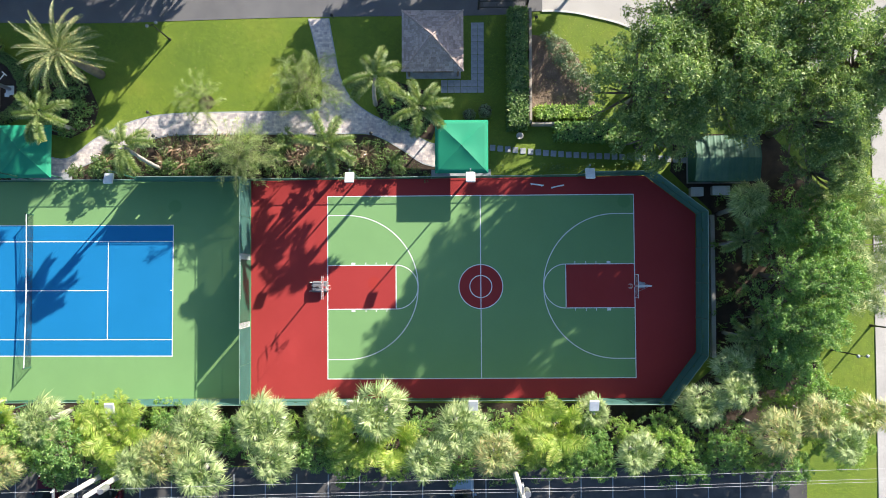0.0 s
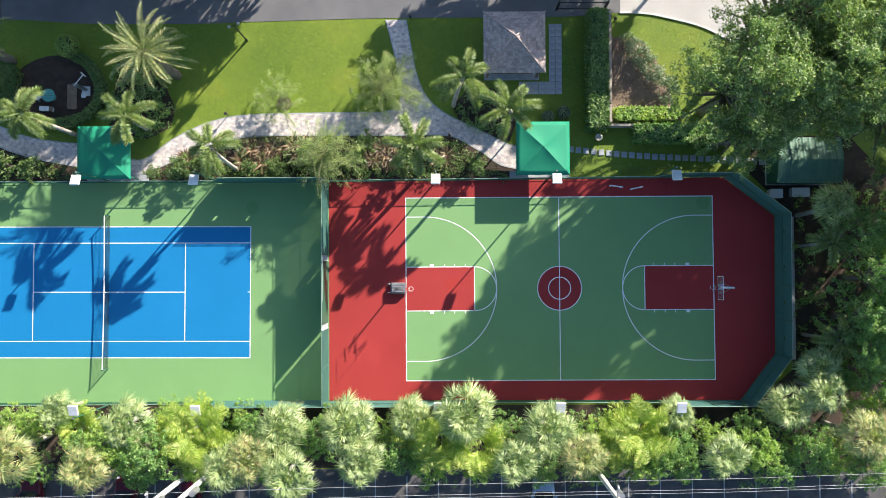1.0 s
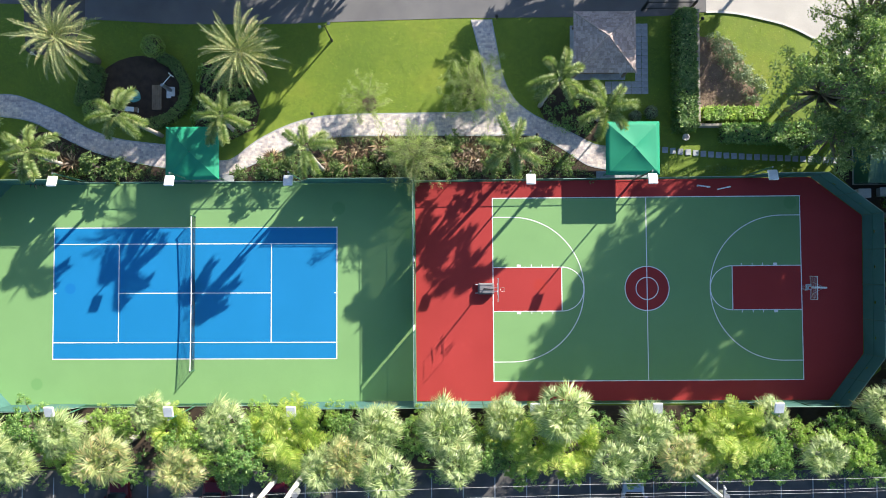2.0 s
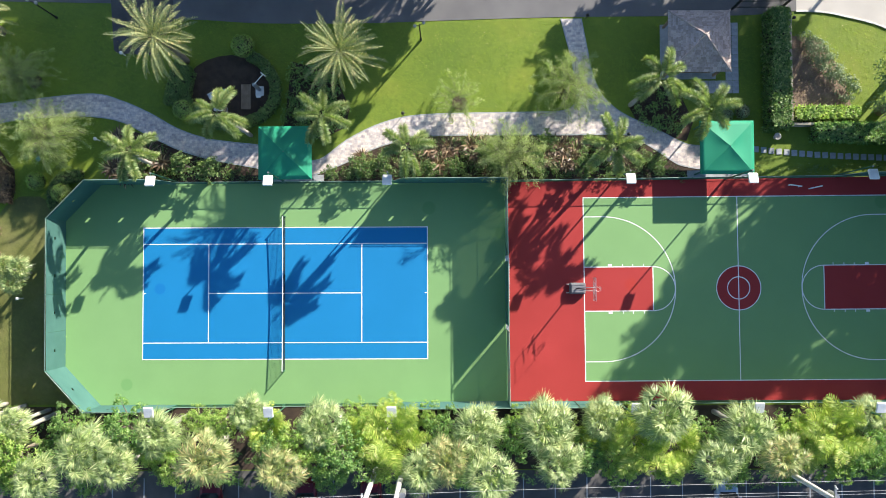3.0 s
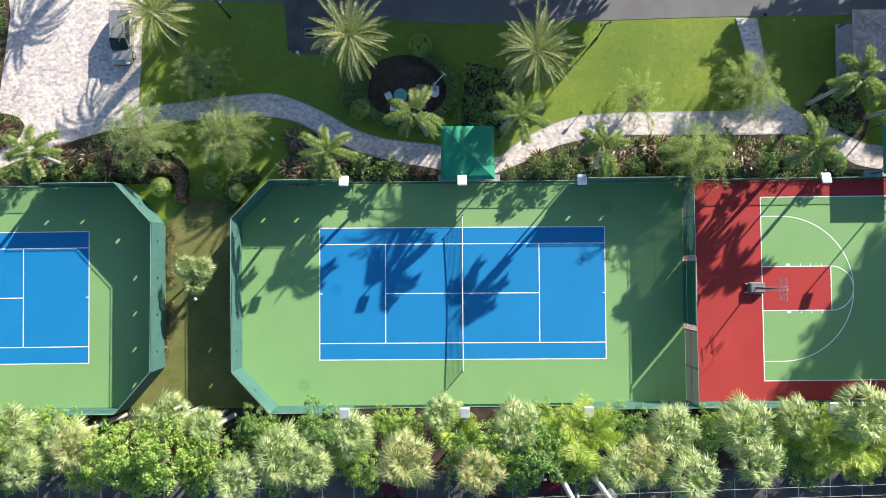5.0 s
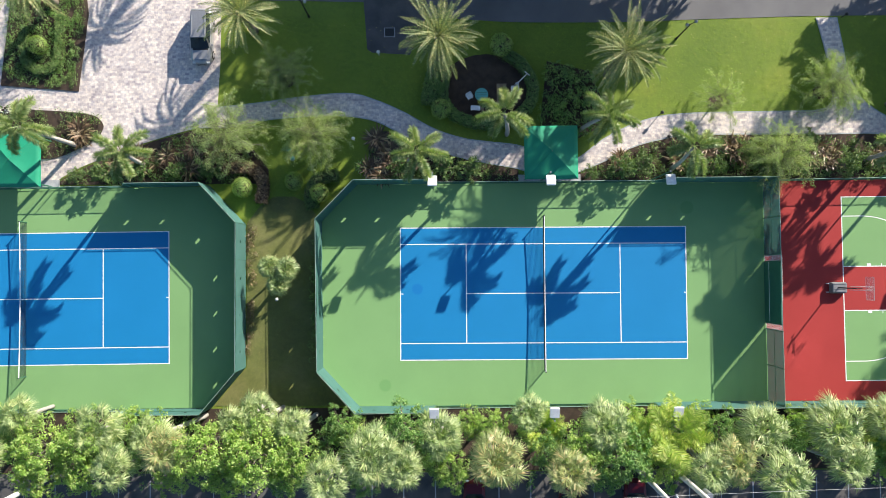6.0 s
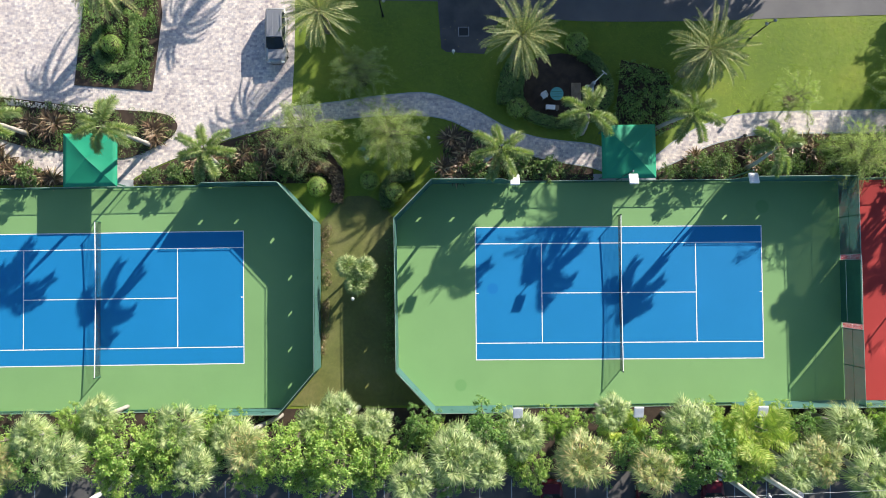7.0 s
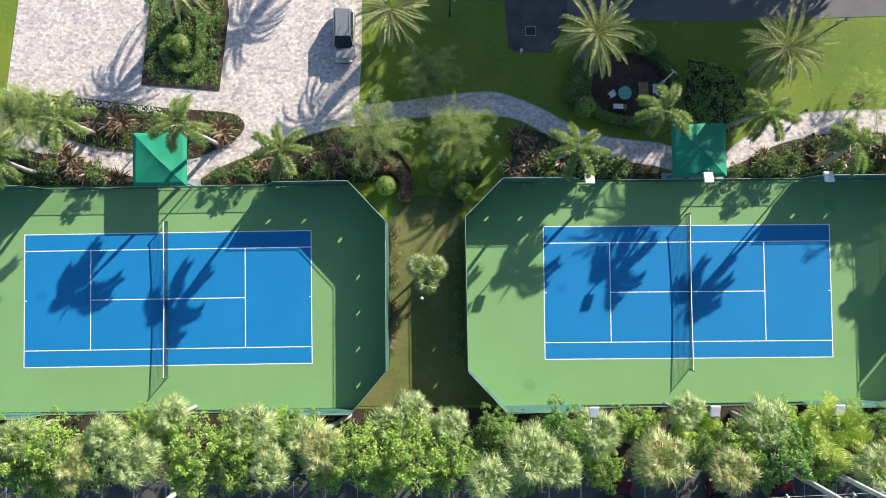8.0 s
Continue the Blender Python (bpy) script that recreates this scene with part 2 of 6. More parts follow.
def box(bm, x0, x1, y0, y1, z0, z1, bevel=0.0, m=None):
    r = bmesh.ops.create_cube(bm, size=1.0)
    vs = r["verts"]
    for v in vs:
        v.co = Vector((x0 + (v.co.x + 0.5) * (x1 - x0), y0 + (v.co.y + 0.5) * (y1 - y0), z0 + (v.co.z + 0.5) * (z1 - z0)))
    if bevel:
        es = list({e for v in vs for e in v.link_edges})
        vs = bmesh.ops.bevel(bm, geom=es, offset=bevel, segments=2, affect="EDGES")["verts"]
    if m is not None:
        for v in vs:
            v.co = m @ v.co
    return bm


def boxed(*a, **k):
    return box(bmesh.new(), *a, **k)


def tube(bm, p0, p1, r0, r1=None, n=8):
    """A tapered bar between two points."""
    r1 = r0 if r1 is None else r1
    p0, p1 = Vector(p0), Vector(p1)
    q = (p1 - p0).to_track_quat("Z", "Y")
    rings = []
    for p, r in ((p0, r0), (p1, r1)):
        rings.append([bm.verts.new(p + q @ Vector((math.cos(2 * math.pi * i / n) * r, math.sin(2 * math.pi * i / n) * r, 0))) for i in range(n)])
    for i in range(n):
        bm.faces.new((rings[0][i], rings[0][(i + 1) % n], rings[1][(i + 1) % n], rings[1][i]))
    bm.faces.new(rings[0][::-1])
    bm.faces.new(rings[1])
    return bm


def tubed(*a, **k):
    return tube(bmesh.new(), *a, **k)


def bent(bm, pts, radii, n=8):
    """A smooth tapering limb along points."""
    rings = []
    for i, p in enumerate(pts):
        d = Vector(pts[min(i + 1, len(pts) - 1)]) - Vector(pts[max(i - 1, 0)])
        q = d.to_track_quat("Z", "Y")
        rings.append([bm.verts.new(Vector(p) + q @ Vector((math.cos(2 * math.pi * k / n) * radii[i], math.sin(2 * math.pi * k / n) * radii[i], 0))) for k in range(n)])
    for a, b in zip(rings, rings[1:]):
        for k in range(n):
            f = bm.faces.new((a[k], a[(k + 1) % n], b[(k + 1) % n], b[k]))
            f.smooth = True
    bm.faces.new(rings[0][::-1])
    bm.faces.new(rings[-1])
    return bm


def smooth_line(pts, step=6):
    """A rounded line through points."""
    out = []
    for i in range(len(pts) - 1):
        p = [Vector(pts[max(0, min(len(pts) - 1, i + k))]) for k in (-1, 0, 1, 2)]
        for s in range(step):
            t = s / step
            out.append(0.5 * ((2 * p[1]) + (p[2] - p[0]) * t + (2 * p[0] - 5 * p[1] + 4 * p[2] - p[3]) * t * t + (3 * p[1] - p[0] - 3 * p[2] + p[3]) * t ** 3))
    out.append(Vector(pts[-1]))
    return [(v[0], v[1]) for v in out]


def slab(name, pts, z0, z1, material, parent=None, label=""):
    """A flat sheet of any outline with real thickness."""
    bm = bmesh.new()
    vs = [bm.verts.new((x, y, z0)) for x, y in pts]
    f = bm.faces.new(vs)
    bm.normal_update()
    if f.normal.z < 0:
        f.normal_flip()
    r = bmesh.ops.extrude_face_region(bm, geom=[f])
    for v in r["geom"]:
        if isinstance(v, bmesh.types.BMVert):
            v.co.z = z1
    bmesh.ops.recalc_face_normals(bm, faces=bm.faces)
    return part(name, bm, material, parent, label)


def edging(name, line, w, z0, z1, material, parent=None):
    """A kerb or border strip along a line."""
    bm = bmesh.new()
    prev = None
    for i, p in enumerate(line):
        a, b = Vector(line[max(0, i - 1)]), Vector(line[min(len(line) - 1, i + 1)])
        d = (b - a).normalized()
        nrm = Vector((-d.y, d.x)) * w / 2
        p = Vector(p)
        ring = [bm.verts.new((q.x, q.y, z)) for q, z in ((p - nrm, z0), (p + nrm, z0), (p + nrm, z1), (p - nrm, z1))]
        if prev:
            for k in range(4):
                bm.faces.new((prev[k], prev[(k + 1) % 4], ring[(k + 1) % 4], ring[k]))
        prev = ring
    bmesh.ops.recalc_face_normals(bm, faces=bm.faces)
    return part(name, bm, material, parent)


def inside(x, y, poly):
    c = False
    for (x0, y0), (x1, y1) in zip(poly, poly[1:] + poly[:1]):
        if (y0 > y) != (y1 > y) and x < (x1 - x0) * (y - y0) / (y1 - y0) + x0:
            c = not c
    return c


def structure(ob, label=""):
    return tagged(ob, label, kind="structure")


# ---- the ground ----
bm = bmesh.new()
vs = [bm.verts.new((x, y, -0.10)) for x, y in ((-1500, -1500), (1500, -1500), (1500, 1500), (-1500, 1500))]
bm.faces.new(vs)
structure(part("ground", bm, M_LAWN), "green lawn and open ground round the courts")

ROAD_S = [(-12.0, 23.3), (-6.7, 23.1), (-2.0, 22.8), (6.6, 22.75), (12.3, 22.9), (23.3, 23.15), (38.0, 23.2), (42.3, 23.5), (45.0, 23.45), (47.3, 23.0), (50.1, 22.2), (54.0, 20.3), (60, 18.5), (90, 17.5)]
road_line = smooth_line(ROAD_S, 5)
structure(slab("road", [(-26.8, 34), (-26.8, 24.9), (-14.6, 24.6)] + road_line + [(90, 34)], -0.12, -0.075, M_ASPHALT), "grey asphalt road with a worn surface")
structure(slab("pavement", [(43.0, 34), (43.0, 23.65)] + [p for p in road_line if p[0] > 43.4] + [(90, 34)], -0.11, -0.070, M_CONCRETE), "pale concrete forecourt beside the road")
structure(edging("kerb_road", [p for p in road_line if p[0] > 42.5], 0.16, -0.12, 0.0, M_KERB), "white concrete kerb")
structure(slab("asphalt_pad", [(-14.9, 25.0), (-14.6, 20.6), (-14.2, 20.3), (-11.0, 20.1), (-9.6, 23.2), (-9.6, 25.0)], -0.115, -0.071, M_ASPHALT_DARK), "dark asphalt pad beside the road")

PATH_N = [(-28.2, 15.5), (-26.9, 15.76), (-23.85, 16.08), (-20.0, 16.58), (-16.2, 16.84), (-13.9, 16.25), (-11.5, 15.19), (-9.1, 13.84), (-6.7, 13.02), (-4.4, 12.67), (-2.0, 12.37), (0.4, 11.6), (2.7, 11.15), (5.1, 12.8), (7.5, 14.02), (9.85, 14.72), (12.2, 14.95), (14.6, 15.03), (20.7, 15.09), (23.0, 15.15), (24.15, 15.6), (24.45, 16.7), (24.12, 19.26), (23.2, 23.0)]
PATH_E = [(24.9, 23.0), (25.4, 20.3), (25.8, 18.3), (26.67, 16.38), (28.3, 14.94), (31.1, 13.59), (33.4, 12.4), (35.0, 12.1), (36.2, 11.6)]
PATH_S = [(-28.8, 14.05), (-25.7, 14.13), (-22.9, 14.69), (-18.6, 14.99), (-16.2, 14.93), (-13.9, 14.49), (-11.5, 13.28), (-9.1, 12.12), (-6.7, 11.35), (-4.4, 10.86), (-2.0, 10.42), (0.4, 9.6), (2.7, 10.0), (5.1, 10.95), (7.5, 12.12), (9.8, 12.77), (12.2, 13.14), (16.9, 13.2), (23.5, 13.16), (27.6, 13.2), (29.2, 12.9), (31.1, 11.84), (32.9, 10.64), (34.9, 10.2), (36.2, 9.9)]
north_edge, east_edge, south_edge = smooth_line(PATH_N, 5), smooth_line(PATH_E, 5), smooth_line(PATH_S, 5)
structure(slab("garden_path", north_edge + east_edge + south_edge[::-1], -0.11, -0.045, M_PAVER), "winding garden path of tumbled cream and grey pavers")
PLAZA_S = [(-66, 14.6), (-60, 13.5), (-55.7, 12.44), (-50.95, 11.31), (-46.2, 10.0), (-43.5, 9.35), (-41.5, 9.2), (-39.2, 10.5), (-36.4, 11.66), (-32.6, 13.0), (-28.8, 14.05), (-27.4, 14.4)]
structure(slab("paved_court", smooth_line(PLAZA_S, 5) + [(-27.2, 15.6), (-26.95, 19.9), (-26.8, 34), (-56.0, 34), (-55.8, 25), (-56.76, 16.8), (-57.3, 15.9), (-66, 17.0)], -0.112, -0.050, M_PAVER), "broad forecourt of cream tumbled pavers")
for n, line in (("border_1", north_edge), ("border_2", east_edge), ("border_3", south_edge)):
    structure(edging(n, line, 0.10, -0.11, -0.035, M_STONE), "thin grey border stones of the path")


STRIP = [(-24.7, -6.0), (-27.4, -9.2), (-15.6, -9.2), (-18.5, -6.1), (-18.6, 6.2), (-19.6, 7.6), (-20.8, 8.2), (-22.4, 8.2), (-23.6, 7.4), (-24.7, 6.0)]
structure(slab("grass_strip", STRIP, -0.115, -0.068, M_DRYLAWN), "strip of thin olive grass between the two courts")


# planting beds
def bed(name, pts, z1=-0.055, material=None, label="brown mulched planting bed"):
    return structure(slab(name, pts, -0.13, z1, material or M_MULCH), label)


bed("bed_1", [(-14.5, 9.3), (-1.9, 9.3), (-2.0, 10.3)] + smooth_line([(-4.4, 10.8), (-6.7, 11.3), (-9.1, 12.05), (-11.5, 13.2), (-13.4, 13.6), (-14.5, 12.0)], 4))
bed("bed_2", [(2.8, 9.3), (36, 9.3), (34.9, 10.1)] + smooth_line([(32.9, 10.55), (31.1, 11.75), (29.2, 12.8), (27.6, 13.1), (16.9, 13.12), (12.2, 13.05), (9.8, 12.7), (7.5, 12.05), (5.1, 10.9), (2.7, 9.9)], 4))
bed("bed_3", [(-40.9, 9.3), (-24.0, 9.3), (-23.4, 8.6), (-22.8, 9.0), (-22.9, 10.5), (-24.5, 12.6), (-28.9, 13.9), (-32.6, 12.9), (-36.4, 11.55), (-39.2, 10.4)])
bed("bed_4", [(-66, 9.3), (-45.5, 9.3), (-46.2, 9.9), (-50.95, 11.2), (-55.7, 12.3), (-66, 14.4)])
BED_PLAZA = smooth_line([(-57.2, 16.6), (-55.5, 17.05), (-51.2, 16.68), (-43.9, 15.76), (-38.3, 15.3), (-36.9, 14.6), (-36.85, 13.8), (-37.8, 12.86), (-40.6, 11.6), (-43.0, 11.6), (-46.5, 12.1), (-49.7, 12.6), (-53.5, 13.9), (-56.4, 15.2), (-57.2, 16.6)], 4)[:-1]
bed("bed_5", BED_PLAZA, 0.03)
ISLAND = [(-44.6, 30), (-44.67, 24.9), (-45.4, 17.7), (-38.85, 17.15), (-38.05, 23.8), (-38.2, 24.9), (-38.2, 30)]
bed("bed_6", ISLAND, 0.02)
PLAY = [(-4.6 + 4.2 * math.cos(a * math.pi / 12), 16.9 + 3.2 * math.sin(a * math.pi / 12)) for a in range(24)]
bed("bed_7", PLAY, -0.06, None, "brown mulched clearing ringed by a low hedge")
bed("bed_8", [(-0.2, 13.6), (3.0, 12.9), (5.0, 13.9), (5.4, 15.5), (4.0, 18.6), (0.5, 19.5)])
bed("bed_9", [(29.8, 13.6), (33.6, 12.6), (34.2, 14.2), (33.0, 16.8), (30.6, 17.6), (28.8, 15.6)])
bed("bed_10", [(42.1, 21.5), (44.9, 21.1), (46.8, 18.2), (47.4, 15.4), (42.1, 15.3)], -0.05, M_SAND, "bare patch of dry leaf litter")
bed("bed_11", [(53.6, 9.9), (57.0, 6.5), (57.0, -6.5), (53.5, -9.4), (-70, -9.4), (-70, -14.6), (63, -14.6), (66.5, -9.0), (64.5, -3.5), (66.0, 0.5), (66.5, 8.0), (62, 13), (54, 13.0)], -0.08, None, "dark mulched soil under trees and palms")
structure(slab("car_park", [(-90, -45), (64.5, -45), (64.5, -14.7), (-90, -14.7)], -0.14, -0.085, M_ASPHALT_DARK), "dark asphalt car park beyond the palms")
structure(slab("pavement", [(70.3, -60), (90, -60), (90, 17), (70.35, 17)], -0.14, -0.03, M_CONCRETE), "pale concrete walk along the lawn")
for i in range(52):
    x = -72.0 + 2.62 * i
    # bay lines take the grey of the flagstones
    structure(part("parking_line", boxed(x, x + 0.09, -20.2, -15.3, -0.086, -0.081), M_STONE), "grey painted parking bay line")


# ---- the courts ----
def ring_sector(bm, cx, cy, r, w, a0, a1, z, n=48):
    prev = None
    for i in range(n + 1):
        a = radians(a0 + (a1 - a0) * i / n)
        q = [bm.verts.new((cx + math.cos(a) * k, cy + math.sin(a) * k, z)) for k in (r - w / 2, r + w / 2)]
        if prev:
            bm.faces.new((prev[0], prev[1], q[1], q[0]))
        prev = q


def flat(bm, x0, x1, y0, y1, z):
    bm.faces.new([bm.verts.new(p) for p in ((x0, y0, z), (x1, y0, z), (x1, y1, z), (x0, y1, z))])
    return bm


def disc(bm, cx, cy, r, z, n=64):
    bm.faces.new([bm.verts.new((cx + math.cos(2 * math.pi * i / n) * r, cy + math.sin(2 * math.pi * i / n) * r, z)) for i in range(n)])
    return bm


def tennis(cx, cy, rz, outline, label):
    court = structure(thing("tennis_court", (0, 0, 0), label, ""), label)
    slab("surround", outline, -0.12, 0.0, M_GREEN, court)
    paint = part("playing_surface", flat(bmesh.new(), -11.93, 11.93, -5.53, 5.53, 0.004), M_BLUE, court, "bright blue playing area")
    paint.matrix_basis = pose(cx, cy, 0, 0, 0, rz)
    w, z = 0.075, 0.008
    lines = [(-11.92, 11.92, s * 5.485 - w / 2, s * 5.485 + w / 2) for s in (-1, 1)]
    lines += [(-11.85, 11.85, s * 4.115 - w / 2, s * 4.115 + w / 2) for s in (-1, 1)]
    lines += [(s * 11.885 - w / 2, s * 11.885 + w / 2, -5.45, 5.45) for s in (-1, 1)]
    lines += [(s * 6.4 - w / 2, s * 6.4 + w / 2, -4.078, 4.078) for s in (-1, 1)]
    lines += [(-6.36, 6.36, -w / 2, w / 2), (11.65, 11.845, -w / 2, w / 2), (-11.845, -11.65, -w / 2, w / 2)]
    for x0, x1, y0, y1 in lines:
        o = part("court_line", flat(bmesh.new(), x0, x1, y0, y1, z), M_LINE, court)
        o.matrix_basis = pose(cx, cy, 0, 0, 0, rz)
    return court


def tennis_net(cx, cy, rz, label):
    t = thing("tennis_net", (cx, cy, 0), label, "net", "nets of the tennis courts", rz)
    for s in (-1, 1):
        post = part("post", tubed((0, s * 6.4, 0), (0, s * 6.4, 1.10), 0.045, n=12), M_FENCE, t)
        part("cap", tubed((0, 0, 0), (0, 0, 0.03), 0.055, n=12), M_BLACK, post, loc=(0, s * 6.4, 1.10))
    vs, fs = [], []

    def strip(a, b, c, d):
        k = len(vs)
        vs.extend((a, b, c, d))
        fs.append((k, k + 1, k + 2, k + 3))
    def top(y):
        return 0.915 + 0.15 * (abs(y) / 6.4) ** 1.5
    n = 180
    for i in range(n + 1):
        y = -6.35 + 12.7 * i / n
        strip((0, y - 0.006, 0.03), (0, y + 0.006, 0.03), (0, y + 0.006, top(y)), (0, y - 0.006, top(y)))
        strip((-0.006, y, 0.03), (0.006, y, 0.03), (0.006, y, top(y)), (-0.006, y, top(y)))
    for j in range(15):
        for i in range(16):
            ya, yb = -6.35 + 12.7 * i / 16, -6.35 + 12.7 * (i + 1) / 16
            za, zb = 0.03 + (top(ya) - 0.05) * j / 14, 0.03 + (top(yb) - 0.05) * j / 14
            strip((-0.006, ya, za), (0.006, ya, za), (0.006, yb, zb), (-0.006, yb, zb))
            strip((0, ya, za - 0.006), (0, ya, za + 0.006), (0, yb, zb + 0.006), (0, yb, zb - 0.006))
    raw("net", vs, fs, M_CORD, t, "dark knotted cord mesh")
    bm = bmesh.new()
    for i in range(16):
        ya, yb = -6.38 + 12.76 * i / 16, -6.38 + 12.76 * (i + 1) / 16
        for s in (-1, 1):
            bm.faces.new([bm.verts.new(p) for p in ((s * 0.022, ya, top(ya) - 0.06), (s * 0.022, yb, top(yb) - 0.06), (s * 0.03, yb, top(yb)), (s * 0.03, ya, top(ya)))])
        bm.faces.new([bm.verts.new(p) for p in ((-0.03, ya, top(ya)), (0.03, ya, top(ya)), (0.03, yb, top(yb)), (-0.03, yb, top(yb)))])
    bmesh.ops.remove_doubles(bm, verts=bm.verts, dist=0.001)
    part("headband", bm, M_LINE, t, "white canvas headband")
    part("centre_strap", boxed(-0.012, 0.012, -0.025, 0.025, 0.005, 0.9), M_LINE, t, "white centre strap")


MID_N, MID_S = 9.17, -9.30
MID = [(-15.46, MID_N), (-18.46, 6.10), (-18.34, -6.04), (-15.32, MID_S), (18.53, -9.02), (18.42, 9.20)]
LEFT = [(-71, 8.75), (-27.75, 9.06), (-24.78, 5.85), (-24.78, -6.0), (-27.6, -9.3), (-71, -9.55)]
BALL = [(18.43, 9.20), (51.4, 9.52), (55.62, 6.30), (55.50, -5.15), (52.6, -8.95), (18.54, -9.02)]
tennis(0, 0, 0, MID, "tennis court with blue playing area and green surround")
tennis(-43.03, -0.24, 0.43, LEFT, "tennis court with blue playing area and green surround")
tennis_net(0, 0, 0, "tennis net with white headband on green posts")
tennis_net(-43.03, -0.24, 0.43, "tennis net with white headband on green posts")

ball_court = structure(thing("basketball_court", (0, 0, 0), "red and green basketball court with white lines", ""), "red and green basketball court with white lines")
slab("surround", BALL, -0.12, 0.0, M_RED, ball_court)
BB = pose(37.72, 0.285, 0, 0, 0, 0.26)
HL, HW = 12.80, 7.62


def court_paint(name, bm, mat, label=""):
    o = part(name, bm, mat, ball_court, label)
    o.matrix_basis = BB
    return o


court_paint("playing_surface", flat(bmesh.new(), -HL, HL, -HW, HW, 0.004), M_GREEN, "green playing area")
W = 0.075
for s in (-1, 1):
    x0, x1 = sorted((s * HL, s * (HL - 5.72)))
    court_paint("key", flat(bmesh.new(), x0, x1, -1.83, 1.83, 0.008), M_RED, "red key under the basket")
    court_paint("court_line", flat(bmesh.new(), -HL - W / 2, HL + W / 2, s * HW - W / 2, s * HW + W / 2, 0.012), M_LINE)
    court_paint("court_line", flat(bmesh.new(), s * HL - W / 2, s * HL + W / 2, -HW + W / 2, HW - W / 2, 0.012), M_LINE)
    for q in (-1, 1):
        court_paint("court_line", flat(bmesh.new(), x0 + W / 2, x1 - W / 2, q * 1.83 - W / 2, q * 1.83 + W / 2, 0.012), M_LINE)
        xa, xb = sorted((s * (HL - W / 2), s * (HL - 1.55)))
        court_paint("court_line", flat(bmesh.new(), xa, xb, q * 6.02 - W / 2, q * 6.02 + W / 2, 0.012), M_LINE)
        for k, (d, wd) in enumerate(((2.15, 0.32), (3.20, 0.06), (4.05, 0.06), (4.95, 0.06))):
            court_paint("lane_mark", flat(bmesh.new(), s * (HL - d) - wd / 2, s * (HL - d) + wd / 2, *sorted((q * 1.87, q * 2.06)), 0.012), M_LINE)
    court_paint("court_line", flat(bmesh.new(), s * (HL - 5.72) - W / 2, s * (HL - 5.72) + W / 2, -1.79, 1.79, 0.012), M_LINE)
    bm = bmesh.new()
    ring_sector(bm, s * (HL - 5.72), 0, 1.83, W, 90, -90 if s < 0 else 270, 0.0125)
    court_paint("free_throw_arc", bm, M_LINE)
    bm = bmesh.new()
    ring_sector(bm, s * (HL - 1.55), 0, 6.02, W, 90, -90 if s < 0 else 270, 0.013, 72)
    court_paint("three_point_arc", bm, M_LINE)
court_paint("centre_circle", disc(bmesh.new(), 0, 0, 1.83, 0.008), M_RED, "red centre circle")
for r in (1.83, 0.92):
    bm = bmesh.new()
    ring_sector(bm, 0, 0, r, W, 0, 360, 0.0125, 72)
    court_paint("circle_line", bm, M_LINE)
court_paint("court_line", flat(bmesh.new(), -W / 2, W / 2, -HW + W / 2, HW - W / 2, 0.014), M_LINE)


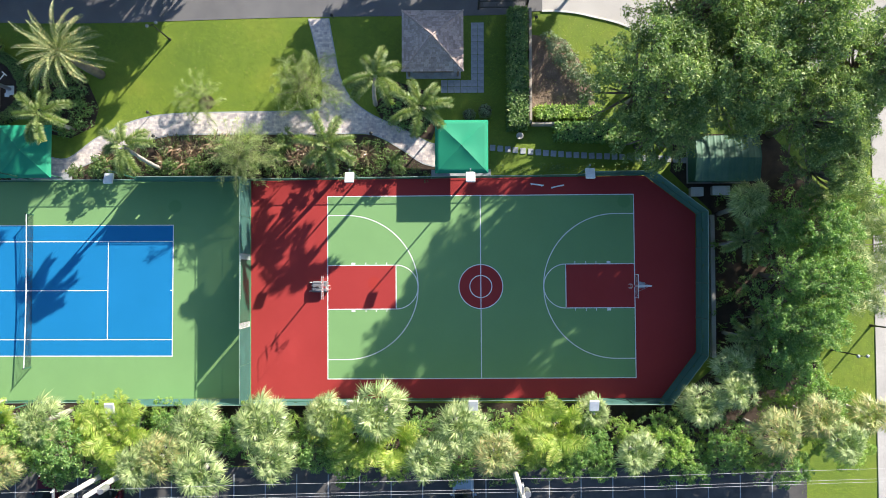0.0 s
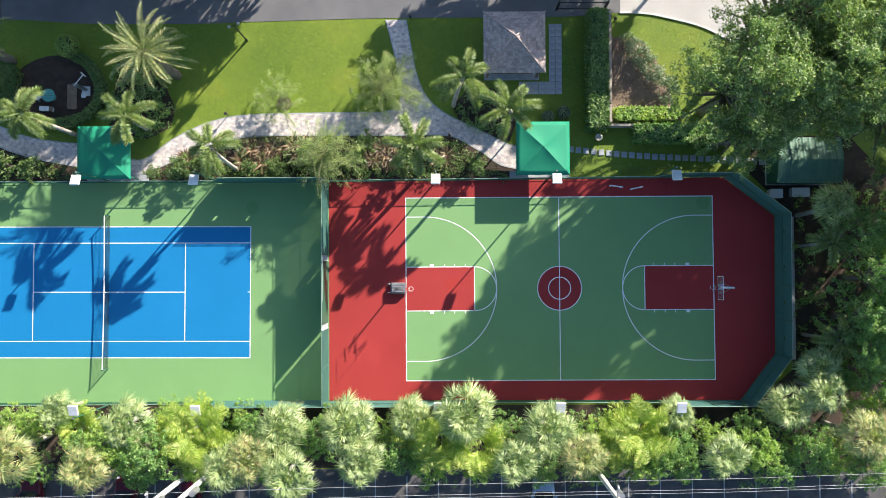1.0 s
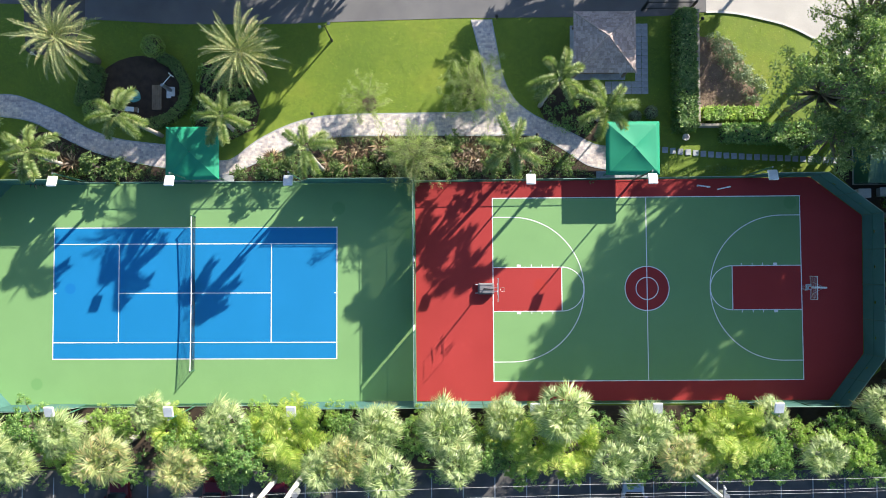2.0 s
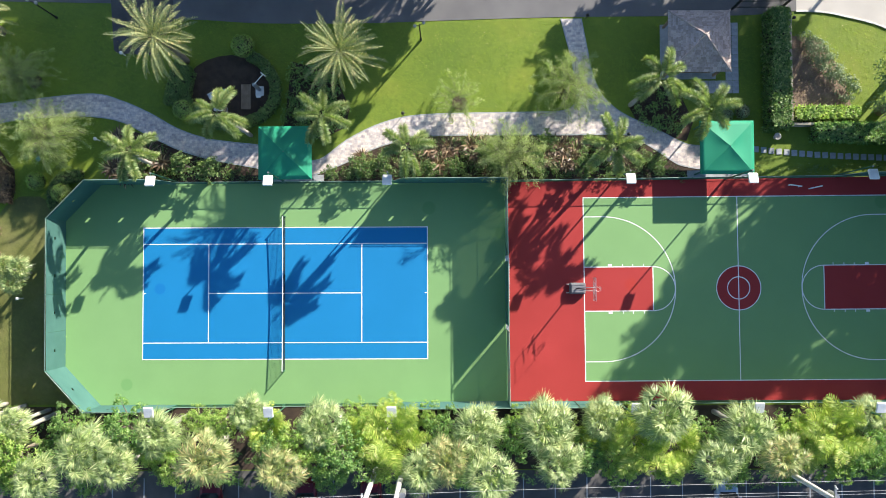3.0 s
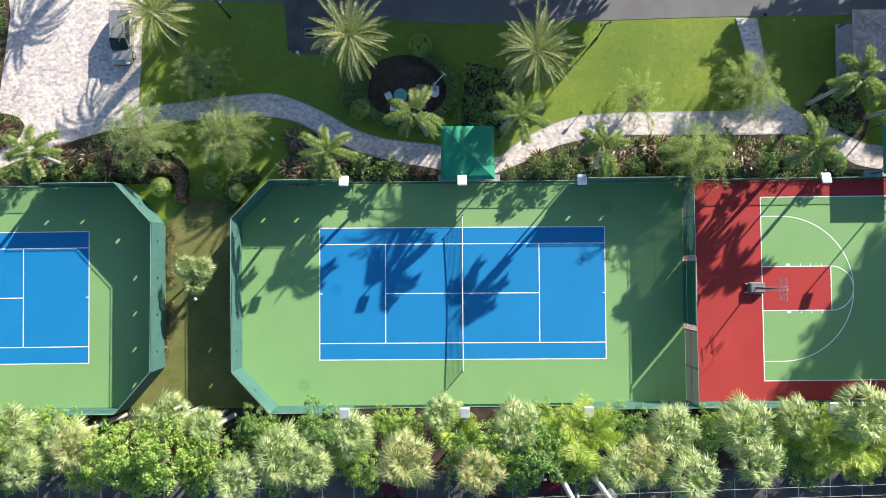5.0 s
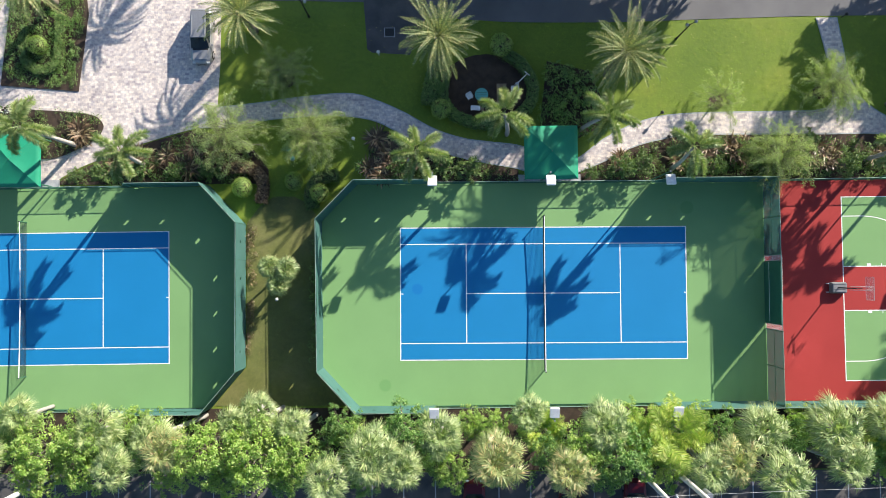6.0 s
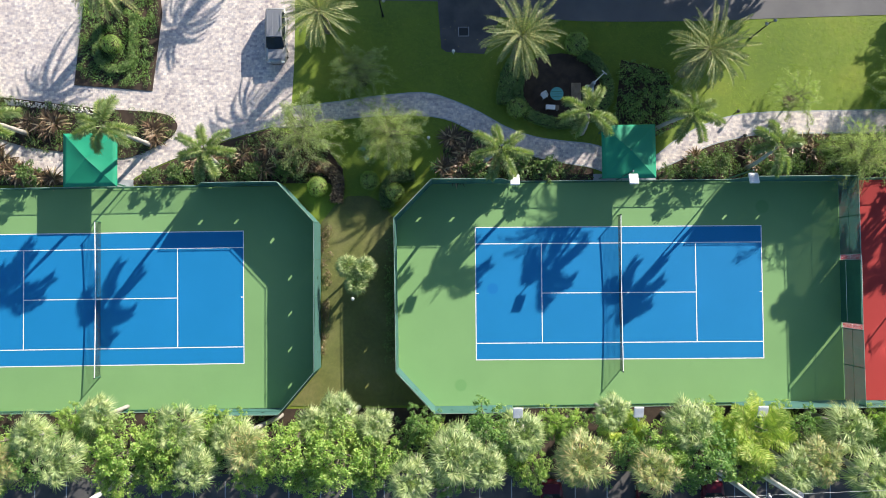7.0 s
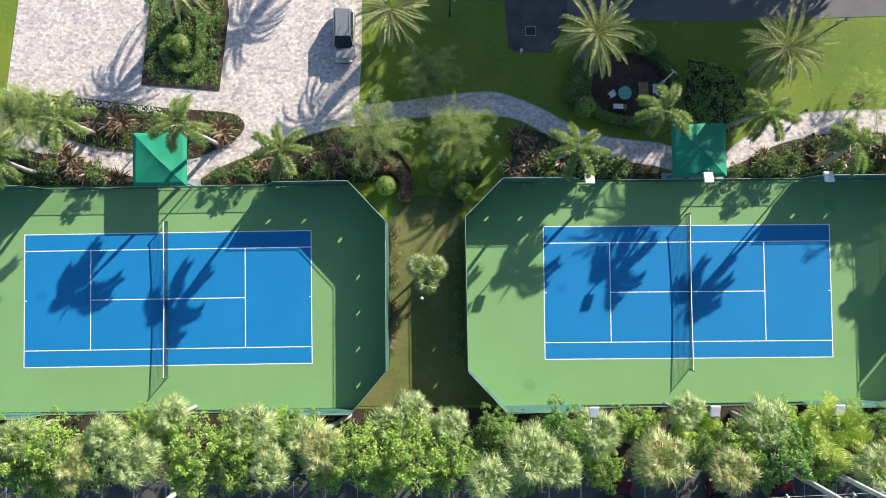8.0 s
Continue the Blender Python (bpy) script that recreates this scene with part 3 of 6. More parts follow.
# ---- fences ----
def fence(line, heights, label, vents=True, screen=None):
    """A court fence: posts, rails and a windscreen panel in every bay. heights: a height for each corner-to-corner run, as a list of (from, to, height) along it."""
    f = thing("court_fence", (line[0][0], line[0][1], 0), label, "fence", "fences round the courts")
    base = Vector((*line[0], 0))
    for (a, b), spans in zip(zip(line, line[1:]), heights):
        a, b = Vector((*a, 0)) - base, Vector((*b, 0)) - base
        d = b - a
        length = d.length
        d.normalize()
        nrm = Vector((-d.y, d.x, 0))
        for s0, s1, h0, h1 in spans:
            s0, s1 = s0 * length, s1 * length
            bays = max(1, round((s1 - s0) / 3.05))
            for k in range(bays):
                u0, u1 = s0 + (s1 - s0) * k / bays, s0 + (s1 - s0) * (k + 1) / bays
                z0, z1 = h0 + (h1 - h0) * k / bays, h0 + (h1 - h0) * (k + 1) / bays
                part("post", tubed(a + d * u0, a + d * u0 + Vector((0, 0, z0 + 0.04)), 0.035, n=8), M_FENCE, f)
                part("rail", tubed(a + d * u0 + Vector((0, 0, z0)), a + d * u1 + Vector((0, 0, z1)), 0.026, n=6), M_RAIL, f)
                if max(z0, z1) > 2:
                    part("rail", tubed(a + d * u0 + Vector((0, 0, z0 / 2)) - nrm * 0.03, a + d * u1 + Vector((0, 0, z1 / 2)) - nrm * 0.03, 0.02, n=6), M_FENCE, f)
                if max(z0, z1) < 2:
                    part("rail", tubed(a + d * u0 + Vector((0, 0, 0.1)), a + d * u1 + Vector((0, 0, 0.1)), 0.018, n=6), M_FENCE, f)
                    bm = bmesh.new()
                    cells = max(4, round((u1 - u0) / 0.15))
                    for c in range(cells):
                        for q in (0, 1):
                            e0, e1 = u0 + (u1 - u0) * (c + q) / cells, u0 + (u1 - u0) * (c + 1 - q) / cells
                            e0, e1 = e0 + (e0 - e1) * 3.0, e1 + (e1 - e0) * 3.0
                            lo_z, hi_z = 0.1, z0
                            if e0 < u0 or e0 > u1:
                                e, lo_z = (u0 if e0 < u0 else u1), 0.1 + (z0 - 0.1) * ((u0 if e0 < u0 else u1) - e0) / (e1 - e0)
                                e0 = e
                            if e1 < u0 or e1 > u1:
                                e, hi_z = (u0 if e1 < u0 else u1), z0 - (z0 - lo_z) * (e1 - (u0 if e1 < u0 else u1)) / (e1 - e0)
                                e1 = e
                            p, r = a + d * e0 + Vector((0, 0, lo_z)), a + d * e1 + Vector((0, 0, hi_z))
                            bm.faces.new([bm.verts.new(v) for v in (p - d * 0.006, p + d * 0.006, r + d * 0.006, r - d * 0.006)])
                            bm.faces.new([bm.verts.new(v) for v in (p - nrm * 0.006, p + nrm * 0.006, r + nrm * 0.006, r - nrm * 0.006)])
                    part("chain_link", bm, M_FENCE, f, "green chain-link mesh")
                    continue
                bm = bmesh.new()
                um, wv = (u0 + u1) / 2, 0.11
                cols = (u0 + 0.02, um - wv, um + wv, u1 - 0.02)
                tall = min(z0, z1) > 2
                rows = (0.006, 0.52, 0.59, 0.97) if tall else (0.03, 0.96)
                for s in (0.028, 0.036):
                    grid = [[bm.verts.new(a + d * c + nrm * (s + 0.012 * math.sin(c * 5 + r * 9)) + Vector((0, 0, r * (z0 + (z1 - z0) * (c - u0) / (u1 - u0))))) for c in cols] for r in rows]
                    for i in range(len(rows) - 1):
                        for j in range(3):
                            if vents and tall and i == 1 and j == 1:
                                continue
                            bm.faces.new((grid[i][j], grid[i][j + 1], grid[i + 1][j + 1], grid[i + 1][j]))
                part("windscreen_panel", bm, screen or M_SCREEN, f, "green woven windscreen")
    last = Vector((*line[-1], 0)) - base
    part("post", tubed(last, last + Vector((0, 0, heights[-1][-1][3] + 0.04)), 0.035, n=8), M_FENCE, f)
    return f


def frac(a, b, xs):
    return [(x - a) / (b - a) for x in xs]


HI, LO = 3.05, 1.22
n1, n2, n3, n4 = frac(18.30, -15.46, (9.9, 9.0, -9.0, -9.9))
s1, s2, s3, s4 = frac(-15.32, 18.46, (-9.9, -9.0, 9.0, 9.9))
full = [(0, 1, HI, HI)]
fence([MID[5], MID[0], MID[1], MID[2], MID[3], MID[4]],
      [[(0, n1, HI, HI), (n1, n2, HI, LO), (n2, n3, LO, LO), (n3, n4, LO, HI), (n4, 1, HI, HI)], full, full, full,
       [(0, s1, HI, HI), (s1, s2, HI, LO), (s2, s3, LO, LO), (s3, s4, LO, HI), (s4, 1, HI, HI)]],
      "green windscreen court fence, lower along its middle")
n1, n2, n3, n4 = frac(-71, -27.75, (-53.5, -52.6, -34.6, -33.7))
s1, s2, s3, s4 = frac(-27.6, -71, (-33.7, -34.6, -52.6, -53.5))
fence([LEFT[0], LEFT[1], LEFT[2], LEFT[3], LEFT[4], LEFT[5]],
      [[(0, n1, HI, HI), (n1, n2, HI, LO), (n2, n3, LO, LO), (n3, n4, LO, HI), (n4, 1, HI, HI)], full, full, full,
       [(0, s1, HI, HI), (s1, s2, HI, LO), (s2, s3, LO, LO), (s3, s4, LO, HI), (s4, 1, HI, HI)]],
      "green windscreen court fence, lower along its middle")
n1, n2 = frac(18.31, 51.4, (45.8, 46.7))
s1, s2, s3, s4 = frac(52.6, 18.47, (46.7, 45.8, 27.6, 26.7))
fence([(18.36, 9.20), BALL[1], BALL[2], BALL[3], BALL[4], (18.52, -9.02)],
      [[(0, n1, LO, LO), (n1, n2, LO, HI), (n2, 1, HI, HI)], full, full, full,
       [(0, s1, HI, HI), (s1, s2, HI, LO), (s2, s3, LO, LO), (s3, s4, LO, HI), (s4, 1, HI, HI)]],
      "green windscreen court fence along the basketball court")
fence([(18.33, 9.12), (18.37, 3.05)], [full], "green windscreen fence dividing the two courts", False, M_MESHSCREEN)
fence([(18.41, -3.05), (18.45, -8.95)], [full], "green windscreen fence dividing the two courts", False, M_MESHSCREEN)


def mesh_gate(x, y0, y1, label):
    """A narrow gate of bare chain-link in a steel frame."""
    g = thing("court_gate", (x, (y0 + y1) / 2, 0), label, "gate", "gates between the courts")
    w, h = (y1 - y0) / 2 - 0.03, 2.98
    for q in (-1, 1):
        part("stile", tubed((0, q * w, 0.04), (0, q * w, h), 0.022, n=8), M_GALV, g)
    for z in (0.08, 1.5, h):
        part("rail", tubed((0, -w, z), (0, w, z), 0.02, n=8), M_GALV, g)
    bm = bmesh.new()
    step = 0.075
    for q in (-1, 1):
        k = -w * 2
        while k < h:
            lo, hi = max(0.08, k), min(h, k + 2 * w)
            if hi > lo:
                tube(bm, (0, q * (lo - k - w), lo), (0, q * (hi - k - w), hi), 0.004, n=3)
            k += step
    part("chain_link", bm, M_GALV, g, "pale galvanised wire mesh")
    part("latch", boxed(-0.04, 0.04, w - 0.06, w + 0.02, 1.0, 1.1, 0.01), M_STEEL, g)


mesh_gate(18.38, 2.55, 3.03, "narrow chain-link gate beside the practice wall")
mesh_gate(18.40, -3.03, -2.55, "narrow chain-link gate beside the practice wall")
structure(part("wall_kerb", boxed(56.72, 57.08, -5.6, 6.2, -0.12, 0.35, 0.02), M_CONCRETE), "low grey concrete wall beside the court fence")


# ---- plants: leaves are single blades, gathered into crowns ----
def kite(vs, fs, p, d, side, length, width, sag):
    k = len(vs)
    m = p + d * (length * 0.42)
    tip = p + d * length
    vs.extend((tuple(p), tuple(m + side * width), (tip.x, tip.y, tip.z - sag * length), tuple(m - side * width)))
    fs.append((k, k + 1, k + 2, k + 3))


def feather(vs, fs, rng, base, az, el, length, droop, n, leaf, width, vee, plume=False, bare=0.18):
    """A pinnate palm frond: an arching midrib with leaflets on both sides, or all round it."""
    p = Vector(base)
    twist = rng.uniform(-0.35, 0.35)
    curl = 0.0 if plume else rng.uniform(-0.55, 0.55)
    for i in range(n):
        t = i / n
        e = el - droop * t ** 1.4
        h = Vector((math.cos(az + curl * t), math.sin(az + curl * t), 0))
        s = Vector((-h.y, h.x, 0))
        tan = h * math.cos(e) + Vector((0, 0, math.sin(e)))
        up = s.cross(tan) * -1
        q = p + tan * (length / n)
        w = 0.022 * (1.15 - t)
        k = len(vs)
        vs.extend((tuple(p - s * w), tuple(p + s * w), tuple(q + s * w * 0.9), tuple(q - s * w * 0.9)))
        fs.append((k, k + 1, k + 2, k + 3))
        if t > bare:
            prof = math.sin(min(1.0, (t - bare) / (1 - bare) * 0.93 + 0.12) * math.pi) ** 0.55
            prof = max(prof, 0.92) if plume else prof
            sides = [rng.uniform(0, 2 * math.pi) for _ in range(20)] if plume else [vee + twist, math.pi - vee + twist]
            for a in sides:
                a += rng.uniform(-0.12, 0.12)
                d = (s * math.cos(a) + up * math.sin(a) + tan * (rng.uniform(0.15, 0.5) if plume else rng.uniform(0.45, 0.75))).normalized()
                kite(vs, fs, p, d, tan, leaf * prof * rng.uniform(0.85, 1.1), width, rng.uniform(0.05, 0.3))
        p = q


def fan(vs, fs, rng, base, az, el, stalk, radius, n, width):
    """A costapalmate frond: a stalk and a fan of narrow blades that hang at their tips."""
    h = Vector((math.cos(az), math.sin(az), 0))
    s = Vector((-math.sin(az), math.cos(az), 0))
    d = h * math.cos(el) + Vector((0, 0, math.sin(el)))
    up = s.cross(d) * -1
    a = Vector(base)
    b = a + d * stalk
    k = len(vs)
    vs.extend((tuple(a - s * 0.025), tuple(a + s * 0.025), tuple(b + s * 0.02), tuple(b - s * 0.02)))
    fs.append((k, k + 1, k + 2, k + 3))
    d2 = (d - Vector((0, 0, 0.35))).normalized()
    for i in range(n):
        q = (i / (n - 1) - 0.5) * 3.6 + rng.uniform(-0.07, 0.07)
        v = (d2 * math.cos(q) + s * math.sin(q) + up * 0.12 * rng.uniform(-1, 1.6)).normalized()
        side = (s * math.cos(q) - d2 * math.sin(q) + up * rng.uniform(-0.5, 0.5)).normalized()
        kite(vs, fs, b, v, side, radius * (1 - 0.22 * abs(q) / 1.8) * rng.uniform(0.8, 1.1), width, rng.uniform(0.15, 0.6))


def spray(vs, fs, rng, c, r, n, size, flat_top=0.55, squash=(1, 1, 1)):
    """A clump of single leaves on a rounded shell, more of them on top."""
    for _ in range(n):
        z = rng.uniform(-0.35, 1.0)
        a = rng.uniform(0, 2 * math.pi)
        rr = math.sqrt(max(0.0, 1 - z * z))
        nrm = Vector((rr * math.cos(a), rr * math.sin(a), z))
        k = r * (0.62 + 0.42 * rng.random() ** 0.6)
        p = Vector((c[0] + nrm.x * k * squash[0], c[1] + nrm.y * k * squash[1], c[2] + nrm.z * k * squash[2]))
        t = Vector((rng.gauss(0, 1), rng.gauss(0, 1), rng.gauss(0, 0.6)))
        d = (t - nrm * t.dot(nrm) * flat_top).normalized()
        side = d.cross(nrm + Vector((rng.gauss(0, 0.45), rng.gauss(0, 0.45), rng.gauss(0, 0.3)))).normalized()
        kite(vs, fs, p, d, side, size * rng.uniform(0.7, 1.3), size * 0.24, 0.12)


def palm_trunk(height, r0, r1, lean, n=9):
    pts = [(lean[0] * (i / n) ** 1.6, lean[1] * (i / n) ** 1.6, height * i / n) for i in range(n + 1)]
    return bent(bmesh.new(), pts, [r0 + (r1 - r0) * (i / n) + (0.03 if i % 2 else 0) for i in range(n + 1)], 10)


def fan_palm(seed, height, size, old=False, lean=None):
    rng = random.Random(seed)
    t = thing("fan_palm", (0, 0, 0), "fan palm with a round crown of pale stiff leaves" if not old else "fan palm with yellowing and browned lower leaves", "palm", "palms in the row beyond the courts")
    lean = lean or (rng.uniform(-0.5, 0.5), rng.uniform(-0.3, 0.3))
    part("trunk", palm_trunk(height, 0.20, 0.15, lean), M_PALMTRUNK, t)
    vs, fs = [], []
    top = Vector((lean[0], lean[1], height))
    n = 34
    for i in range(n):
        u = (i + 0.5) / n
        el = 1.4 - 1.8 * u ** 0.85 + rng.uniform(-0.12, 0.12)
        fan(vs, fs, rng, top, i * 2.399 + rng.uniform(-0.25, 0.25), el, size * rng.uniform(0.45, 0.78) * (0.4 + 0.6 * min(1, u * 2.2)), size * rng.uniform(0.38, 0.58), 25, 0.036)
    raw("crown", vs, fs, L_FANOLD if old else L_FAN, t)
    return t


def foxtail_palm(seed, height, lean):
    rng = random.Random(seed)
    t = thing("foxtail_palm", (0, 0, 0), "foxtail palm with bushy yellow-green fronds on a pale trunk", "palm", "foxtail palms along the garden path")
    part("trunk", palm_trunk(height, 0.17, 0.10, lean), M_PALMTRUNK, t)
    vs, fs = [], []
    top = Vector((lean[0], lean[1], height))
    n = 7
    for i in range(n):
        feather(vs, fs, rng, top, i * 2 * math.pi / n + rng.uniform(-0.25, 0.25), rng.uniform(0.35, 0.95), rng.uniform(2.2, 2.75), rng.uniform(1.5, 2.3), 36, 0.50, 0.030, 0, True, 0.16)
    feather(vs, fs, rng, top, rng.uniform(0, 6), 1.35, 1.5, 0.3, 20, 0.25, 0.03, 0.3)
    raw("crown", vs, fs, L_FOX, t)
    return t


def date_palm(seed, height, blade=0.022):
    rng = random.Random(seed)
    t = thing("date_palm", (0, 0, 0), "date palm with a wide crown of long grey-green fronds", "palm", "date palms on the lawn")
    part("trunk", palm_trunk(height, 0.38, 0.34, (0, 0)), M_BARK, t)
    vs, fs = [], []
    n = 58
    for i in range(n):
        u = (i + 0.5) / n
        el = 1.35 - 1.75 * u ** 0.9 + rng.uniform(-0.08, 0.08)
        feather(vs, fs, rng, Vector((0, 0, height)), i * 2.399 + rng.uniform(-0.15, 0.15), el, rng.uniform(3.1, 4.2), rng.uniform(0.8, 1.7), 44, 0.40, blade, 0.8, False, 0.14)
    raw("crown", vs, fs, L_DATE, t)
    return t


def areca_palm(seed, height, size, leaf=None):
    rng = random.Random(seed)
    t = thing("areca_palm", (0, 0, 0), "clump of areca palm with bright feathery arching fronds", "palm", "feathery palms in the row beyond the courts")
    bm = bmesh.new()
    vs, fs = [], []
    for k in range(9):
        a, r = k * 2.4, 0.25 + 0.09 * k
        x, y, h = math.cos(a) * r, math.sin(a) * r, height * rng.uniform(0.62, 1.0)
        tube(bm, (x * 0.5, y * 0.5, 0), (x, y, h), 0.05, 0.035, 6)
        for j in range(7):
            feather(vs, fs, rng, Vector((x, y, h)), a + rng.uniform(-1.5, 1.5), rng.uniform(0.5, 1.2), size * rng.uniform(0.9, 1.25), rng.uniform(0.9, 1.6), 17, 0.60, 0.055, 0.2, False, 0.16)
    part("stems", bm, M_PALMTRUNK, t)
    raw("crown", vs, fs, leaf or L_ARECA, t)
    return t


def leafy_tree(name, seed, height, radius, depth, lobes, leaves, size, material, label, category, group="", bunches=6):
    rng = random.Random(seed)
    t = thing(name, (0, 0, 0), label, category, group)
    bm = bmesh.new()
    r0 = 0.05 + radius * 0.055
    fork = Vector((rng.uniform(-0.2, 0.2), rng.uniform(-0.2, 0.2), max(0.3, height - depth * 1.1)))
    bent(bm, [(0, 0, 0), tuple(fork * 0.5 + Vector((0.1, 0, 0))), tuple(fork)], [r0 * 1.3, r0, r0 * 0.85], 10)
    vs, fs = [], []
    per = max(8, leaves // (lobes * bunches))
    for i in range(lobes):
        u = (i + 0.5) / lobes
        a = i * 2.399 + rng.uniform(-0.35, 0.35)
        rr = math.sqrt(u) * radius * rng.uniform(0.66, 1.04)
        z = height - depth * 0.75 * u * u - rng.uniform(0, depth * 0.4)
        c = Vector((math.cos(a) * rr, math.sin(a) * rr, z))
        lr = radius * rng.uniform(0.17, 0.32) * (1.0 if lobes < 50 else 0.82)
        mid = fork.lerp(c, 0.5) + Vector((0, 0, -0.1 * radius))
        bent(bm, [tuple(fork), tuple(mid), tuple(c)], [r0 * 0.5, r0 * 0.3, r0 * 0.1], 6)
        for k in range(bunches):
            w = Vector((rng.gauss(0, 1), rng.gauss(0, 1), abs(rng.gauss(0.25, 0.7)))).normalized()
            o = c + Vector((w.x, w.y, w.z * 0.85)) * lr * rng.uniform(0.55, 1.05)
            spray(vs, fs, rng, o, lr * rng.uniform(0.28, 0.46), per, size, 0.45, (1, 1, 0.8))
    part("trunk", bm, M_BARK, t)
    raw("crown", vs, fs, material, t)
    return t


def wispy_tree(seed, height, radius, dens):
    rng = random.Random(seed)
    t = thing("feathery_tree", (0, 0, 0), "small airy tree with thin drooping branches and fine leaves", "tree", "airy small trees by the path")
    bm = bmesh.new()
    vs, fs = [], []
    fork = Vector((0.1, 0.05, height * 0.45))
    bent(bm, [(0, 0, 0), (0.06, 0.0, height * 0.25), tuple(fork)], [0.08, 0.065, 0.05], 8)
    for i in range(dens):
        a = i * 2.399 + rng.uniform(-0.4, 0.4)
        ln = radius * rng.uniform(0.65, 1.2)
        el = rng.uniform(0.35, 1.25)
        p = fork * rng.uniform(0.75, 1.25) + Vector((rng.gauss(0, 0.42), rng.gauss(0, 0.42), rng.uniform(-0.2, 0.3)))
        pts = [tuple(p)]
        steps = 9
        for k in range(steps):
            e = el - 1.9 * (k / steps) ** 1.3
            a += rng.uniform(-0.55, 0.55)
            d = Vector((math.cos(a) * math.cos(e), math.sin(a) * math.cos(e), math.sin(e)))
            q = p + d * (ln * 1.25 / steps)
            if k > 1:
                for _ in range(27):
                    w = Vector((rng.gauss(0, 1), rng.gauss(0, 1), rng.gauss(0, 0.5))).normalized()
                    o = p.lerp(q, rng.random()) + w * rng.uniform(0.0, 0.24)
                    kite(vs, fs, o, (w + d * 0.8).normalized(), d.cross(w).normalized(), rng.uniform(0.07, 0.17), 0.017, 0.3)
            p = q
            pts.append(tuple(p))
        bent(bm, pts, [0.013 * (1.05 - j / len(pts)) + 0.004 for j in range(len(pts))], 4)
    part("trunk", bm, M_BARK, t, "thin grey trunk and branches")
    raw("crown", vs, fs, L_WISPY, t)
    return t


def strap_plant(seed, n, length, material, label):
    rng = random.Random(seed)
    t = thing("strap_leaf_plant", (0, 0, 0), label, "plant", "strap-leaved plants in the beds")
    vs, fs = [], []
    for i in range(n):
        a, el = i * 2.399, 1.3 - 1.0 * i / n + rng.uniform(-0.1, 0.1)
        h, s = Vector((math.cos(a), math.sin(a), 0)), Vector((-math.sin(a), math.cos(a), 0))
        p, ln = Vector((0, 0, 0.1)), length * rng.uniform(0.75, 1.15)
        k = len(vs)
        for j in range(4):
            e = el - 0.42 * j
            w = (0.035, 0.06, 0.045, 0.006)[j]
            vs.extend((tuple(p - s * w), tuple(p + s * w)))
            p = p + (h * math.cos(e) + Vector((0, 0, math.sin(e)))) * ln / 3.2
        fs.extend([(k + 2 * j, k + 2 * j + 1, k + 2 * j + 3, k + 2 * j + 2) for j in range(3)])
    raw("leaves", vs, fs, material, t)
    part("root_stock", tubed((0, 0, -0.08), (0, 0, 0.15), 0.07, 0.05), M_BARK, t)
    return t


def place_all(proto, spots, rng, s0=0.9, s1=1.12):
    """Sets the model plant on the first spot and copies of it on the others. A spot: x, y and, if it is known, a size."""
    for i, sp in enumerate(spots):
        s = sp[2] if len(sp) > 2 else rng.uniform(s0, s1)
        m = pose(sp[0], sp[1], -0.08, 0, 0, rng.uniform(0, 360)) @ Matrix.Scale(s, 4)
        if i == 0:
            first = m
        else:
            copy_thing(proto, m)
    proto.matrix_basis = first


def ground_cover(name, poly, per_m2, height, size, material, label, seed, hollow=None):
    """Low planting that fills a bed: small mounds of leaves."""
    rng = random.Random(seed)
    xs, ys = [p[0] for p in poly], [p[1] for p in poly]
    area = (max(xs) - min(xs)) * (max(ys) - min(ys))
    vs, fs = [], []
    for _ in range(int(area * per_m2)):
        x, y = rng.uniform(min(xs), max(xs)), rng.uniform(min(ys), max(ys))
        if inside(x, y, poly) and not (hollow and inside(x, y, hollow)):
            r = rng.uniform(0.18, 0.42)
            spray(vs, fs, rng, (x, y, height * rng.uniform(0.25, 0.8) - 0.05), r, int(26 * r / 0.3), size, 0.5, (1, 1, height / 0.6))
    return tagged(raw(name, vs, fs, material), label, "shrubs", kind="stuff")


